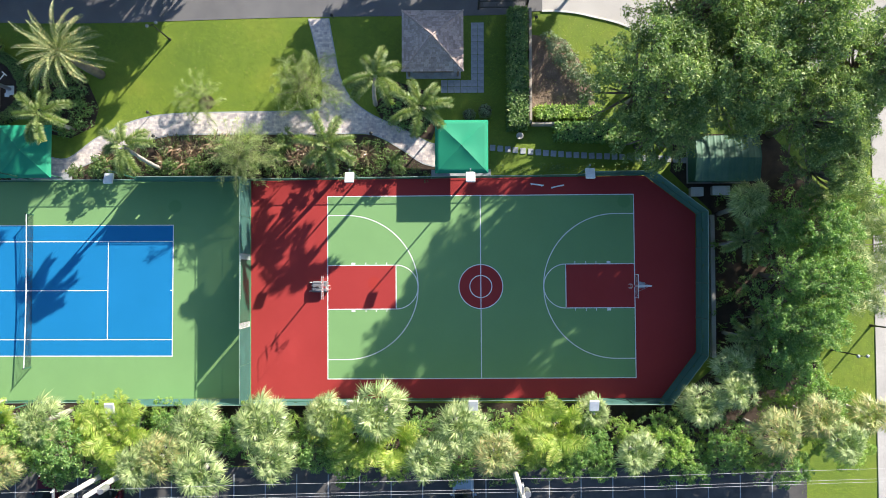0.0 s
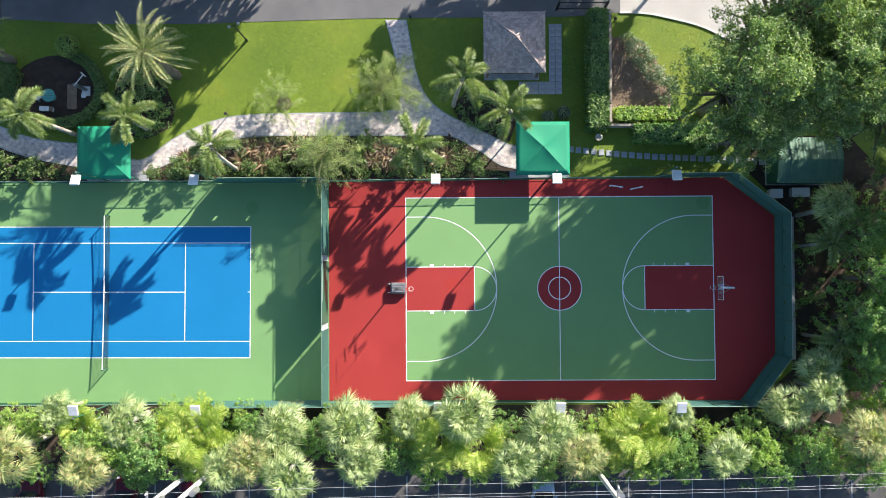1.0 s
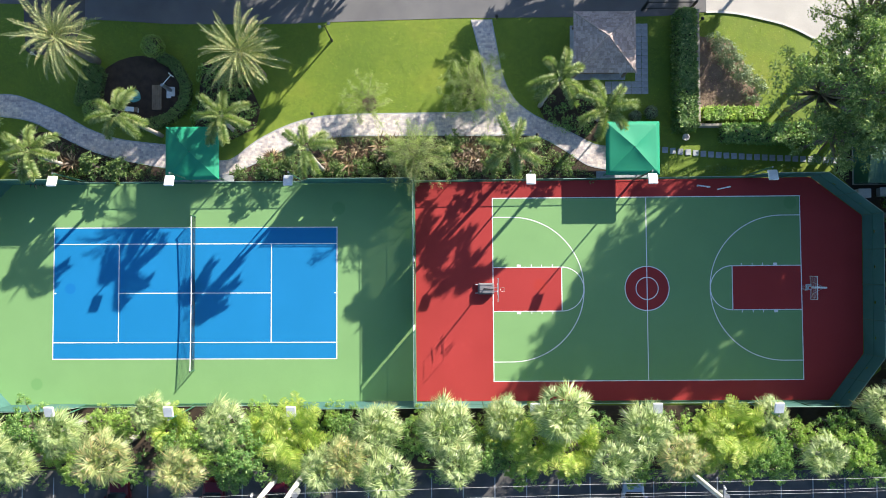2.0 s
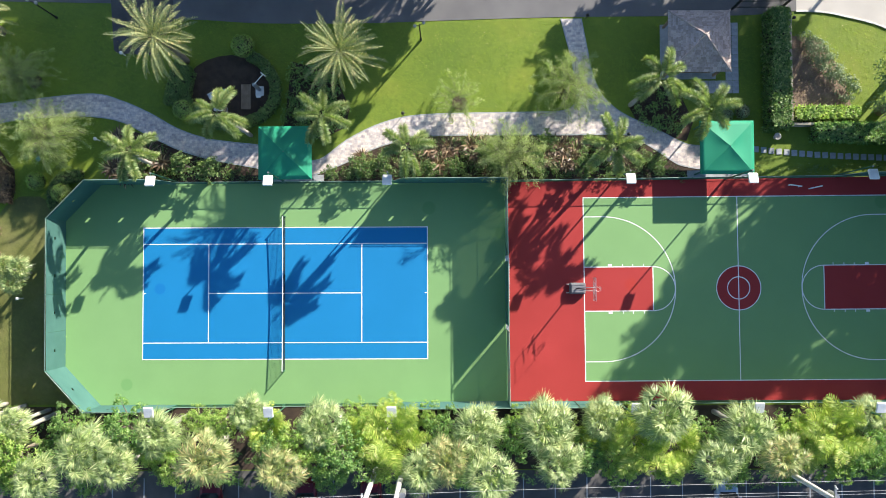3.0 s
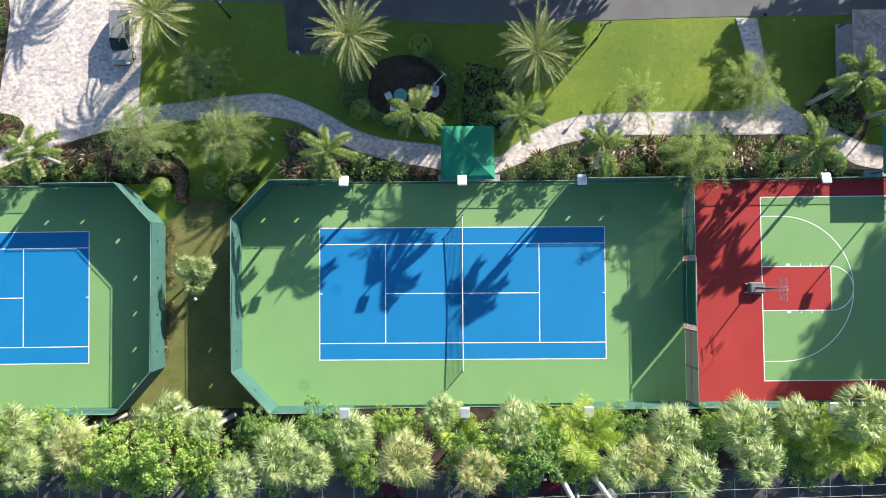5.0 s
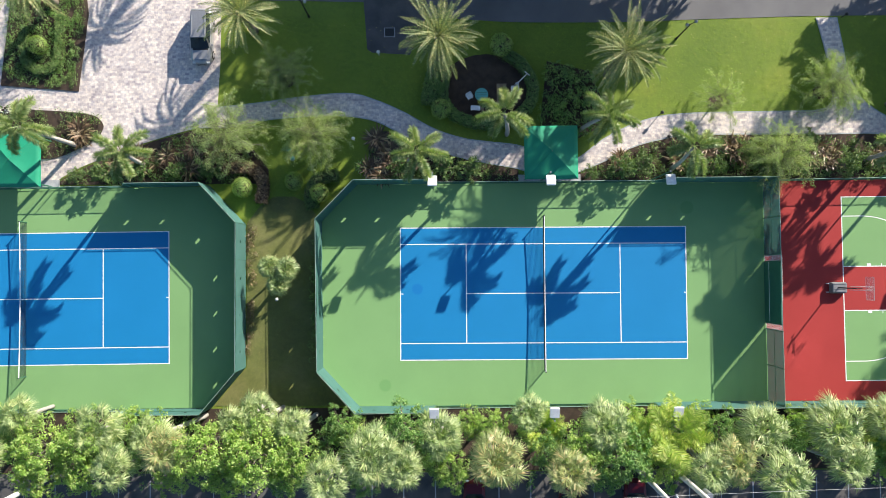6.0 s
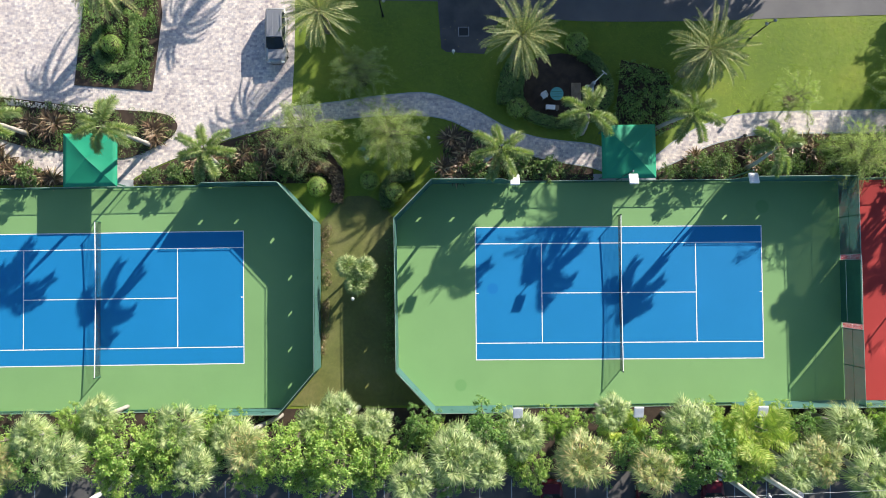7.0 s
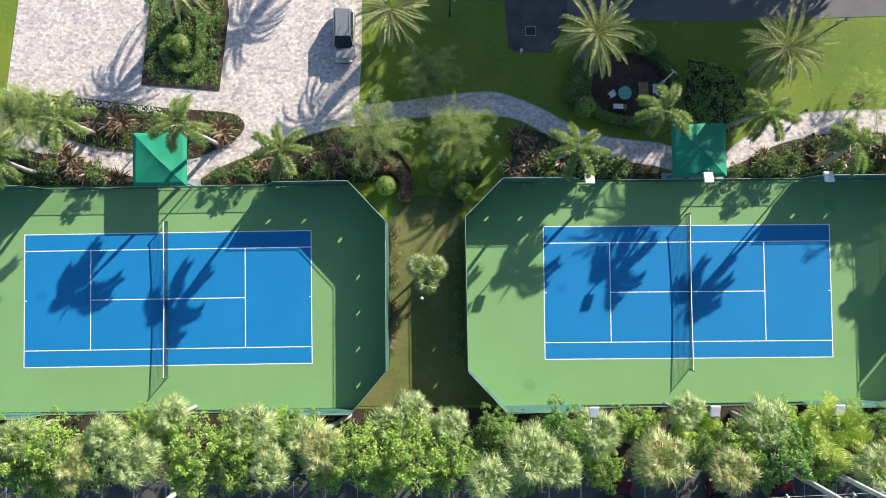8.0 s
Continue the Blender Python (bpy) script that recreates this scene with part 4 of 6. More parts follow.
def hedge(name, poly, z0, z1, size, dens, material, label, seed):
    """A clipped hedge: a twiggy mass under a coat of leaves."""
    rng = random.Random(seed)
    t = thing(name, (poly[0][0], poly[0][1], 0), label, "hedge")
    ox, oy = poly[0]
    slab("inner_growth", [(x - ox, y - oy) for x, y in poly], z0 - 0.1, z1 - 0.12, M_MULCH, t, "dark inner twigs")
    vs, fs = [], []
    xs, ys = [p[0] for p in poly], [p[1] for p in poly]
    for _ in range(int((max(xs) - min(xs)) * (max(ys) - min(ys)) * dens)):
        x, y = rng.uniform(min(xs), max(xs)), rng.uniform(min(ys), max(ys))
        if inside(x, y, poly):
            d = Vector((rng.gauss(0, 1), rng.gauss(0, 1), rng.gauss(0, 0.5))).normalized()
            z = z1 + 0.09 * noise.noise((x * 1.7, y * 1.7, seed)) + rng.uniform(-0.14, 0.06)
            kite(vs, fs, Vector((x - ox, y - oy, z)), d, d.cross(Vector((rng.gauss(0, 0.4), rng.gauss(0, 0.4), 1))).normalized(), size * rng.uniform(0.7, 1.3), size * 0.26, 0.1)
    for (x0, y0), (x1, y1) in zip(poly, poly[1:] + poly[:1]):
        ln = math.hypot(x1 - x0, y1 - y0)
        for _ in range(int(ln * (z1 - z0) * dens * 0.7)):
            u = rng.random()
            d = Vector((rng.gauss(0, 1), rng.gauss(0, 1), rng.gauss(0, 0.7))).normalized()
            p = Vector((x0 + (x1 - x0) * u - ox + rng.gauss(0, 0.05), y0 + (y1 - y0) * u - oy + rng.gauss(0, 0.05), rng.uniform(z0, z1)))
            kite(vs, fs, p, d, d.cross(Vector((rng.gauss(0, 1), rng.gauss(0, 1), 0.3))).normalized(), size * rng.uniform(0.7, 1.3), size * 0.26, 0.1)
    raw("foliage", vs, fs, material, t)
    return t


rng = random.Random(11)

# fan palms in the row beyond the courts, and a few beside the basketball court
FAN_A = [(15.3, -9.9, 1.0), (20.3, -9.9, 1.12), (30.0, -9.5, 1.15), (35.5, -9.9, 1.05), (25.0, -9.4, 0.85), (3.4, -10.0, 1.0), (-8.3, -10.2, 0.95), (-14.4, -11.6, 1.12), (-23.2, -9.1, 0.8), (-34.9, -10.4, 0.95), (-40.7, -9.1, 0.8), (-52.5, -10.2, 0.9), (46.6, -9.5, 0.72), (54.4, -9.2, 0.9)]
FAN_B = [(16.5, -12.9, 1.1), (21.6, -12.9, 0.95), (33.2, -12.7, 0.95), (48.9, -12.3, 0.9), (11.6, -12.7, 0.95), (-17.0, -13.2, 1.0), (-11.5, -13.2, 0.9), (-2.1, -9.2, 0.75), (-19.6, -9.6, 0.78), (-43.2, -12.4, 1.0), (-33.1, -13.2, 0.9), (-45.2, -10.6, 0.9), (64.5, -11.6, 0.88), (57.2, -7.4, 0.85)]
FAN_C = [(-4.8, -11.9, 1.1), (1.3, -13.4, 0.95), (38.2, -12.2, 0.92), (13.1, -12.6, 0.95), (-29.6, -11.4, 0.95), (59.4, -10.8, 0.98), (62.6, -9.4, 0.9), (-48.0, -12.2, 0.9), (67.2, -9.4, 0.8)]
place_all(fan_palm(1, 5.2, 2.15), FAN_A, rng)
place_all(fan_palm(2, 6.3, 2.0), FAN_B, rng)
place_all(fan_palm(3, 6.2, 2.05, True), FAN_C, rng)
for k, (x, y, lx, ly, h) in enumerate(((-21.6, -9.3, -2.6, -0.7, 4.2), (-18.9, -9.9, -1.9, -1.0, 4.0), (-28.0, -9.9, -2.8, -0.9, 4.4))):
    p = fan_palm(60 + k, h, 1.8, False, (lx, ly))
    tagged(p, "fan palm on a pale trunk that leans far over")
    p.matrix_basis = pose(x, y, -0.08)
place_all(areca_palm(4, 4.2, 1.85), [(27.9, -11.2, 1.1), (43.1, -10.4, 1.1), (9.3, -10.5, 1.15), (30.8, -11.8, 1.0), (-0.6, -10.6, 0.8), (25.6, -10.8, 0.8), (41.4, -11.6, 0.9), (7.2, -11.2, 0.9)], rng)
SHRUB_LABEL = "broadleaf tree with bright yellow-green leaves"
place_all(leafy_tree("broadleaf_tree", 5, 5.9, 2.4, 2.4, 26, 4700, 0.205, L_BRIGHT, SHRUB_LABEL, "tree", "leafy trees in the palm row"),
          [(-26.5, -11.6, 1.15), (-22.8, -12.1, 1.2), (2.4, -11.6, 1.0), (-36.0, -11.0, 1.0), (-39.2, -11.6, 1.1), (-49.8, -11.4, 1.1), (52.2, -11.8, 0.9), (22.7, -11.1, 0.62), (39.8, -11.0, 0.7), (-30.8, -10.9, 0.8), (-4.5, -10.2, 0.65), (-20.0, -12.2, 1.0), (-39.8, -13.6, 0.9), (50.2, -12.4, 0.7), (60.6, -9.0, 0.75), (63.6, -10.8, 0.75), (66.2, -12.2, 0.75), (58.4, -12.8, 0.75), (-54.5, -12.0, 1.1), (-9.3, -12.2, 0.75), (-6.3, -10.0, 0.6), (9.0, -13.4, 0.8), (27.0, -13.2, 0.8), (30.8, -13.6, 0.7), (43.4, -13.0, 0.8), (-25.0, -13.6, 0.9), (-29.5, -13.4, 0.8), (-36.2, -13.2, 0.9), (-49.5, -13.9, 0.9), (-7.8, -13.6, 0.75), (19.2, -10.2, 0.6), (28.6, -9.9, 0.55), (-33.0, -9.9, 0.7), (-44.0, -9.6, 0.6), (-56.0, -9.8, 0.8), (6.2, -9.8, 0.6), (12.0, -9.8, 0.55)], rng)
place_all(leafy_tree("broadleaf_tree", 6, 5.7, 2.3, 2.2, 24, 4700, 0.195, L_DEEP, "broadleaf tree with deep green leaves", "tree", "leafy trees in the palm row"),
          [(-11.3, -10.3, 1.0), (5.5, -11.9, 1.1), (61.6, -6.2, 1.0), (56.3, -11.9, 0.9), (18.4, -11.3, 0.8), (46.0, -11.8, 0.8), (-46.6, -11.9, 1.0), (-32.2, -11.6, 0.8), (13.2, -10.6, 0.8), (-0.2, -12.0, 0.8), (36.4, -11.6, 0.75), (-16.5, -10.2, 0.7), (32.8, -11.0, 0.7), (64.0, -8.6, 0.9), (-52.0, -13.4, 0.9), (24.3, -12.6, 0.8), (44.6, -12.6, 0.8), (14.6, -13.9, 0.7), (35.6, -13.8, 0.7), (4.2, -14.0, 0.75), (-14.2, -13.8, 0.8), (-20.8, -14.0, 0.8), (46.8, -13.6, 0.7), (54.0, -13.4, 0.8), (60.8, -13.2, 0.9), (-4.4, -13.9, 0.6), (-34.6, -12.0, 0.8), (-42.0, -10.9, 0.7), (39.8, -13.6, 0.7)], rng)
fill = [(-57 + 3.5 * i + rng.uniform(-0.9, 0.9), -11.2 + 1.0 * math.sin(i * 2.1), rng.uniform(0.55, 0.8)) for i in range(33)]
place_all(leafy_tree("broadleaf_tree", 51, 5.0, 2.3, 2.0, 20, 3000, 0.21, L_BRIGHT, SHRUB_LABEL, "tree", "leafy trees in the palm row"), fill[::2], rng)
place_all(leafy_tree("broadleaf_tree", 52, 4.8, 2.2, 2.0, 20, 3000, 0.20, L_DEEP, "broadleaf tree with deep green leaves", "tree", "leafy trees in the palm row"), fill[1::2], rng)
ground_cover("undergrowth", [(-70, -14.0), (62, -14.0), (60, -9.8), (-70, -9.8)], 0.9, 0.9, 0.24, L_DEEP, "dark green undergrowth below the palm row", 7)

place_all(leafy_tree("garden_shrub", 50, 2.0, 1.05, 1.1, 16, 1300, 0.17, L_GROUND, "loose green shrub in the bed behind the fence", "shrub", "shrubs in the beds"),
          [(6.5, 10.3), (8.2, 10.6), (14.2, 10.3), (16.6, 11.6), (20.8, 10.9), (24.8, 10.4), (21.6, 12.3), (30.8, 10.4), (-6.0, 10.2), (-11.8, 10.5), (-27.4, 10.3), (-36.4, 10.2), (-33.2, 10.4), (-48.5, 10.1), (-52.4, 10.5), (17.8, 10.2), (12.0, 10.2), (-8.2, 10.6), (-38.6, 9.95, 0.7), (3.9, 9.9, 0.7), (-30.2, 10.2)], rng, 0.8, 1.15)

ground_cover("verge_planting", [(-70, -15.9), (63, -15.9), (63, -14.2), (-70, -14.2)], 0.8, 0.8, 0.22, L_DEEP, "straggling green plants at the edge of the car park", 53)

# foxtail palms along the path


def place_crowns(proto, lean, spots):
    """Sets leaning palms so that their crowns come to the given spots."""
    for i, (x, y, s, rot) in enumerate(spots):
        off = Matrix.Rotation(radians(rot), 2) @ Vector(lean) * s
        m = pose(x - off.x, y - off.y, -0.08, 0, 0, rot) @ Matrix.Scale(s, 4)
        if i == 0:
            first = m
        else:
            copy_thing(proto, m)
    proto.matrix_basis = first


place_crowns(foxtail_palm(8, 6.4, (-0.9, 0.3)), (-0.9, 0.3), [(-10.2, 10.85, 1.02, 200), (4.2, 13.5, 1.0, 190), (26.0, 10.96, 1.06, 20), (33.0, 13.8, 1.05, 60), (-32.2, 11.0, 1.03, 205), (-48.3, 13.3, 1.1, 180)])
place_crowns(foxtail_palm(9, 6.4, (0.8, 0.1)), (0.8, 0.1), [(-3.7, 13.6, 1.04, 150), (10.5, 11.06, 1.0, 100), (29.6, 16.15, 1.07, 30), (-39.8, 12.8, 1.08, 160), (-53.3, 10.6, 1.05, 10)])
place_all(date_palm(10, 6.4, 0.036), [(5.55, 18.3, 1.0), (-8.5, 19.6, 0.98)], rng)
place_all(date_palm(11, 4.4, 0.036), [(-24.1, 22.2, 0.98), (-40.9, 24.7, 1.0)], rng)
# stands out of view, added to throw its shadow on the forecourt
tall_date = date_palm(20, 7.0, 0.05)
tagged(tall_date, "unseen date palm added beyond the forecourt for its shadow", "palm", "date palms beyond the forecourt")
place_all(tall_date, [(-28.6, 31.9, 0.75)], rng)
place_all(wispy_tree(12, 3.4, 2.2, 96), [(-21.3, 18.0, 0.95), (-25.7, 12.9, 1.2), (23.4, 16.7, 1.1)], rng)
place_all(wispy_tree(13, 3.2, 2.1, 120), [(-18.9, 13.1, 1.15), (-54.0, 14.7, 1.2)], rng)
tall_airy = wispy_tree(62, 5.6, 2.5, 100)
tagged(tall_airy, "tall airy tree with fine leaves behind the court fence")
place_all(tall_airy, [(18.5, 11.1, 1.0)], rng)
place_all(wispy_tree(14, 2.6, 1.9, 34), [(14.6, 15.9, 1.0)], rng)

# three-headed young palm on the strip between the courts
trio = thing("cycad_palm", (-21.5, 1.6, -0.08), "low palm with three bright green heads on the grass strip", "palm")
for k, (x, y, h) in enumerate(((-0.75, 0.7, 2.3), (0.65, 0.55, 2.5), (-0.05, -0.65, 2.2))):
    vs, fs = [], []
    for i in range(26):
        fan(vs, fs, rng, Vector((x, y, h)), i * 2.399, 1.3 - 1.5 * i / 26, 0.62, 0.62, 13, 0.034)
    head = raw("head", vs, fs, L_FOX, trio)
    part("stem", tubed((x * 0.3, y * 0.3, 0), (x, y, h), 0.09, 0.07), M_PALMTRUNK, trio)

# tall trees at the corner of the basketball court and beside the walk
ficus = leafy_tree("shade_tree", 15, 15.2, 4.7, 8.6, 86, 31000, 0.22, L_FICUS, "tall shade tree with a dense glossy green crown", "tree", "tall shade trees", 9)
# the one at (76, 28) is out of view, added to shade the east side
place_all(ficus, [(49.7, 15.0, 1.0), (55.4, 15.0, 0.97), (61.9, 13.0, 0.86), (59.4, 18.6, 1.0), (53.2, 20.4, 0.97), (66.2, 16.4, 0.9), (76.0, 28.0, 1.0)], rng)
ficus2 = leafy_tree("shade_tree", 16, 12.4, 3.7, 6.2, 60, 22000, 0.19, L_FICUS, "tall shade tree with a dense glossy green crown", "tree", "tall shade trees", 8)
place_all(ficus2, [(50.8, 12.0, 0.84), (63.0, 9.2, 0.8), (56.4, 18.2, 1.0), (72.0, 21.0, 1.0)], rng)
medium = leafy_tree("leafy_tree", 17, 8.8, 2.8, 4.8, 36, 9000, 0.19, L_DEEP, "leafy tree with mid green crown above the lawn", "tree", "leafy trees beside the walk")
place_all(medium, [(62.9, 4.8, 1.0), (61.0, 1.2, 1.0), (63.8, 1.0, 0.95), (60.0, -1.9, 0.9), (62.4, -2.4, 0.95), (60.3, 4.6, 0.85), (60.4, -4.6, 0.8), (58.8, -6.6, 0.55)], rng)
# brighter leaf colour stands in for the sun on these two crowns
place_all(leafy_tree("leafy_tree", 47, 6.2, 2.6, 3.0, 30, 7600, 0.19, L_BRIGHT, "leafy tree with sunlit yellow-green crown", "tree", "leafy trees beside the walk"), [(68.4, 7.2, 0.7), (64.6, 3.4, 0.7)], rng)
side_areca = areca_palm(61, 4.4, 2.4, L_FOX)
tagged(side_areca, "clump of sunlit feathery palm above the lawn", "palm", "feathery palms beside the walk")
place_all(side_areca, [(65.4, 6.2, 1.05), (67.6, 3.6, 1.0), (66.0, 1.0, 0.95), (69.0, 0.2, 0.8)], rng)
east_fan = fan_palm(64, 5.2, 1.9, False, (0.8, 0.2))
tagged(east_fan, "silvery fan palm on a pale trunk beside the court fence", "palm", "palms beside the basketball court")
place_all(east_fan, [(57.5, 6.3, 0.95), (57.6, -5.8, 0.9)], random.Random(66))
east_fox = foxtail_palm(65, 5.6, (0.6, 0.1))
tagged(east_fox, "shaded foxtail palm on a pale trunk beside the court fence", "palm", "palms beside the basketball court")
place_crowns(east_fox, (0.6, 0.1), [(57.8, 3.9, 0.85, 10), (58.3, -3.6, 0.85, -15)])

# unseen trees added across the road to shade the lawn and the road
far_tree = leafy_tree("unseen_tree", 19, 11.5, 4.4, 5.2, 40, 4400, 0.58, L_FICUS, "unseen street tree added across the road for its shade", "tree", "street trees across the road")
# the low row at y 28.3 also hides sky light from the road
place_all(far_tree, [(13.6, 32.2, 0.92), (18.6, 36.4, 0.93), (8.0, 31.0, 1.0), (3.5, 33.5, 1.05), (-4.0, 35.0, 1.05), (0.0, 31.6, 0.95), (38.0, 33.4, 0.88), (41.0, 30.6, 0.78), (43.9, 32.2, 0.9), (-8.2, 33.8, 0.95), (3.0, 39.0, 1.1), (-6.5, 40.0, 1.0), (-4.5, 37.5, 1.0), (-2.0, 41.5, 1.1), (2.0, 35.8, 1.0), (7.0, 36.2, 1.05), (12.0, 37.5, 1.1), (9.0, 41.0, 1.1), (46.0, 35.5, 1.0), (49.5, 37.2, 1.0)] + [(x, 28.3, 0.5) for x in (-13, -9.2, -5, -1, 3.2, 7, 11, 14.4, 30.5, 34.2, 38.0, 41.6)], rng)
# two narrowed copies, added to shade the lawn by the gazebo and a canopy
copy_thing(far_tree, pose(51.5, 31.8, -0.08, 0, 0, 130) @ Matrix.Diagonal((0.75, 0.75, 1.05, 1)))
copy_thing(far_tree, pose(15.3, 28.2, -0.08, 0, 0, 40) @ Matrix.Diagonal((0.58, 0.58, 1.1, 1)))

# planting in the beds
B_MID = [(-13.5, 9.45), (-2.2, 9.45), (-2.3, 10.1), (-6.7, 11.1), (-9.3, 11.9), (-11.5, 12.9), (-13.4, 13.2), (-14.3, 11.8), (-14.3, 9.5)]
B_EAST = [(3.0, 9.45), (33.6, 9.45), (30.8, 11.6), (29.0, 12.6), (16.9, 12.9), (12.2, 12.8), (9.8, 12.5), (7.5, 11.8), (5.1, 10.6)]
B_WEST = [(-40.4, 9.45), (-24.3, 9.45), (-23.6, 11.4), (-28.9, 13.5), (-32.6, 12.5), (-36.4, 11.2), (-39.2, 10.1)]
B_FAR = [(-66, 9.45), (-46.2, 9.45), (-50.95, 10.9), (-55.7, 12.0), (-66, 14.0)]
ground_cover("bed_planting", B_MID, 6.5, 0.40, 0.17, L_GROUND, "low green shrubs filling the mulched bed", 21)
ground_cover("bed_planting", B_EAST, 6.5, 0.6, 0.18, L_GROUND, "low green shrubs filling the mulched bed", 22)
ground_cover("bed_planting", B_WEST, 6.0, 0.45, 0.17, L_GROUND, "low green shrubs filling the mulched bed", 23)
ground_cover("bed_planting", B_FAR, 6.5, 0.45, 0.17, L_GROUND, "low green shrubs filling the mulched bed", 24)
ground_cover("bed_planting", BED_PLAZA, 5.0, 0.40, 0.15, L_GROUND, "low shrubs filling the kerbed planting bed", 25)
ground_cover("island_planting", [(-44.4, 29), (-45.1, 18.0), (-39.1, 17.5), (-38.4, 23.8), (-38.5, 29)], 9.0, 0.35, 0.13, L_DEEP, "dark green ground cover on the island bed", 26)
ground_cover("bed_planting", [(-0.2, 13.7), (3.0, 13.0), (4.9, 14.0), (5.3, 15.5), (4.0, 18.5), (0.5, 19.4)], 6.0, 0.8, 0.2, L_DEEP, "dark shrubs beside the green canopy", 27)
ground_cover("bed_planting", [(29.6, 13.9), (33.2, 13.0), (33.4, 15.6), (31.0, 17.2), (29.2, 15.6)], 4.0, 0.5, 0.2, L_DEEP, "low shrubs round the foxtail palms", 28)
ground_cover("silvery_shrub", smooth_line([(43.0, 21.4), (44.4, 21.0), (46.2, 18.8), (47.6, 16.2), (46.2, 15.8), (45.4, 17.6), (43.6, 19.4), (43.0, 21.4)], 3), 14.0, 1.1, 0.2, L_SILVER, "sprawling silvery green shrubs on bare ground", 29)
ground_cover("undergrowth", [(56.6, -7.5), (63.5, -7.5), (65.5, 8), (62, 9), (57.0, 8.0)], 1.0, 0.8, 0.26, L_DEEP, "dark undergrowth below the trees", 30)
ground_cover("fence_planting", [(39.2, 9.7), (51, 9.9), (51, 10.5), (39.2, 10.5)], 4.0, 0.3, 0.14, L_GROUND, "narrow strip of low plants along the fence", 31)
ground_cover("fence_planting", [(-24.7, -5.8), (-24.3, -5.8), (-23.9, 6.0), (-24.7, 6.0)], 7.0, 0.35, 0.14, L_CORDY, "narrow strip of bronze plants along the fence", 32)
ground_cover("fence_planting", [(-19.2, -5.8), (-18.6, -5.8), (-18.6, 6.0), (-19.3, 6.0)], 7.0, 0.35, 0.14, L_DEEP, "narrow strip of dark plants along the fence", 33)
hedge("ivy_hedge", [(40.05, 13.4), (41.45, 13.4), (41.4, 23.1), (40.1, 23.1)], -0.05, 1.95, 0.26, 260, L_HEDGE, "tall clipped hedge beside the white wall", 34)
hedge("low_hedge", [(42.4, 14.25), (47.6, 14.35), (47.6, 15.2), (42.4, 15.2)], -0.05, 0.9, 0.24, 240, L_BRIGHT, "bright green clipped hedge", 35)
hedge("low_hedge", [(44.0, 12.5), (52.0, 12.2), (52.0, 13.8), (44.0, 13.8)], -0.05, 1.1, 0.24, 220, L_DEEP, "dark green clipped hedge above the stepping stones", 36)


def curved_hedge(line, w, h, seed, material=L_HEDGE, label="low curved clipped hedge"):
    line = smooth_line(line, 4)
    a, b = [], []
    for i, p in enumerate(line):
        q, r = Vector(line[max(0, i - 1)]), Vector(line[min(len(line) - 1, i + 1)])
        d = (r - q).normalized()
        a.append((p[0] - d.y * w / 2, p[1] + d.x * w / 2))
        b.append((p[0] + d.y * w / 2, p[1] - d.x * w / 2))
    hedge("curved_hedge", a + b[::-1], -0.05, h, 0.16, 380, material, label, seed)


curved_hedge([(-9.4, 15.8), (-9.0, 18.0), (-8.4, 19.2)], 1.2, 0.8, 37, L_HEDGE, "dark clipped hedge beside the path")
curved_hedge([(-8.0, 18.5), (-8.3, 16.5), (-7.4, 14.9), (-5.0, 14.1), (-2.5, 14.5), (-1.0, 15.8), (-0.8, 17.5), (-1.8, 19.2), (-3.0, 19.9)], 0.75, 0.7, 38, L_HEDGE, "low clipped hedge ringing the mulched clearing")
curved_hedge([(-26.6, 10.4), (-24.6, 10.6), (-23.3, 9.6), (-23.4, 7.7)], 0.8, 0.6, 39, L_CORDY, "low bronze-leaved hedge curling round a clipped ball")
curved_hedge([(-17.0, 9.9), (-18.6, 9.6), (-19.3, 8.4), (-19.1, 7.2)], 0.9, 0.6, 40, L_GROUND, "low clipped hedge curling round a clipped ball")
curved_hedge([(-43.2, 22.5), (-43.3, 20.0), (-42.0, 18.9), (-40.6, 19.4), (-40.3, 21.5), (-40.3, 23.5)], 0.6, 0.5, 41, L_HEDGE, "low clipped hedge looping round a palm")


def ball_shrub(seed, r, material):
    rg = random.Random(seed)
    t = thing("clipped_ball", (0, 0, 0), "round clipped bright green shrub", "shrub", "clipped ball shrubs")
    vs, fs = [], []
    for k in range(int(2200 * r * r)):
        n = Vector((rg.gauss(0, 1), rg.gauss(0, 1), rg.gauss(0, 1) + 0.3)).normalized()
        w = Vector((rg.gauss(0, 1), rg.gauss(0, 1), rg.gauss(0, 1)))
        d = (w - n * w.dot(n) * 0.7).normalized()
        kite(vs, fs, n * r * rg.uniform(0.86, 1.03) + Vector((0, 0, r * 0.9)), d, d.cross(n).normalized(), 0.13, 0.036, 0.1)
    raw("foliage", vs, fs, material, t)
    bm = bmesh.new()
    bmesh.ops.create_icosphere(bm, subdivisions=2, radius=r * 0.86, matrix=Matrix.Translation((0, 0, r * 0.9)))
    part("inner_growth", bm, M_MULCH, t)
    return t


place_all(ball_shrub(42, 0.85, L_BRIGHT), [(-24.9, 8.9, 1.0), (-18.5, 8.4, 0.95), (-20.6, 9.4, 0.95), (-42.0, 20.9, 0.95), (-8.4, 15.3, 1.0), (-3.4, 20.6, 1.15)], rng)
place_all(ball_shrub(43, 0.6, L_SILVER), [(38.1, 14.9, 1.0), (36.8, 14.6, 0.9)], rng)

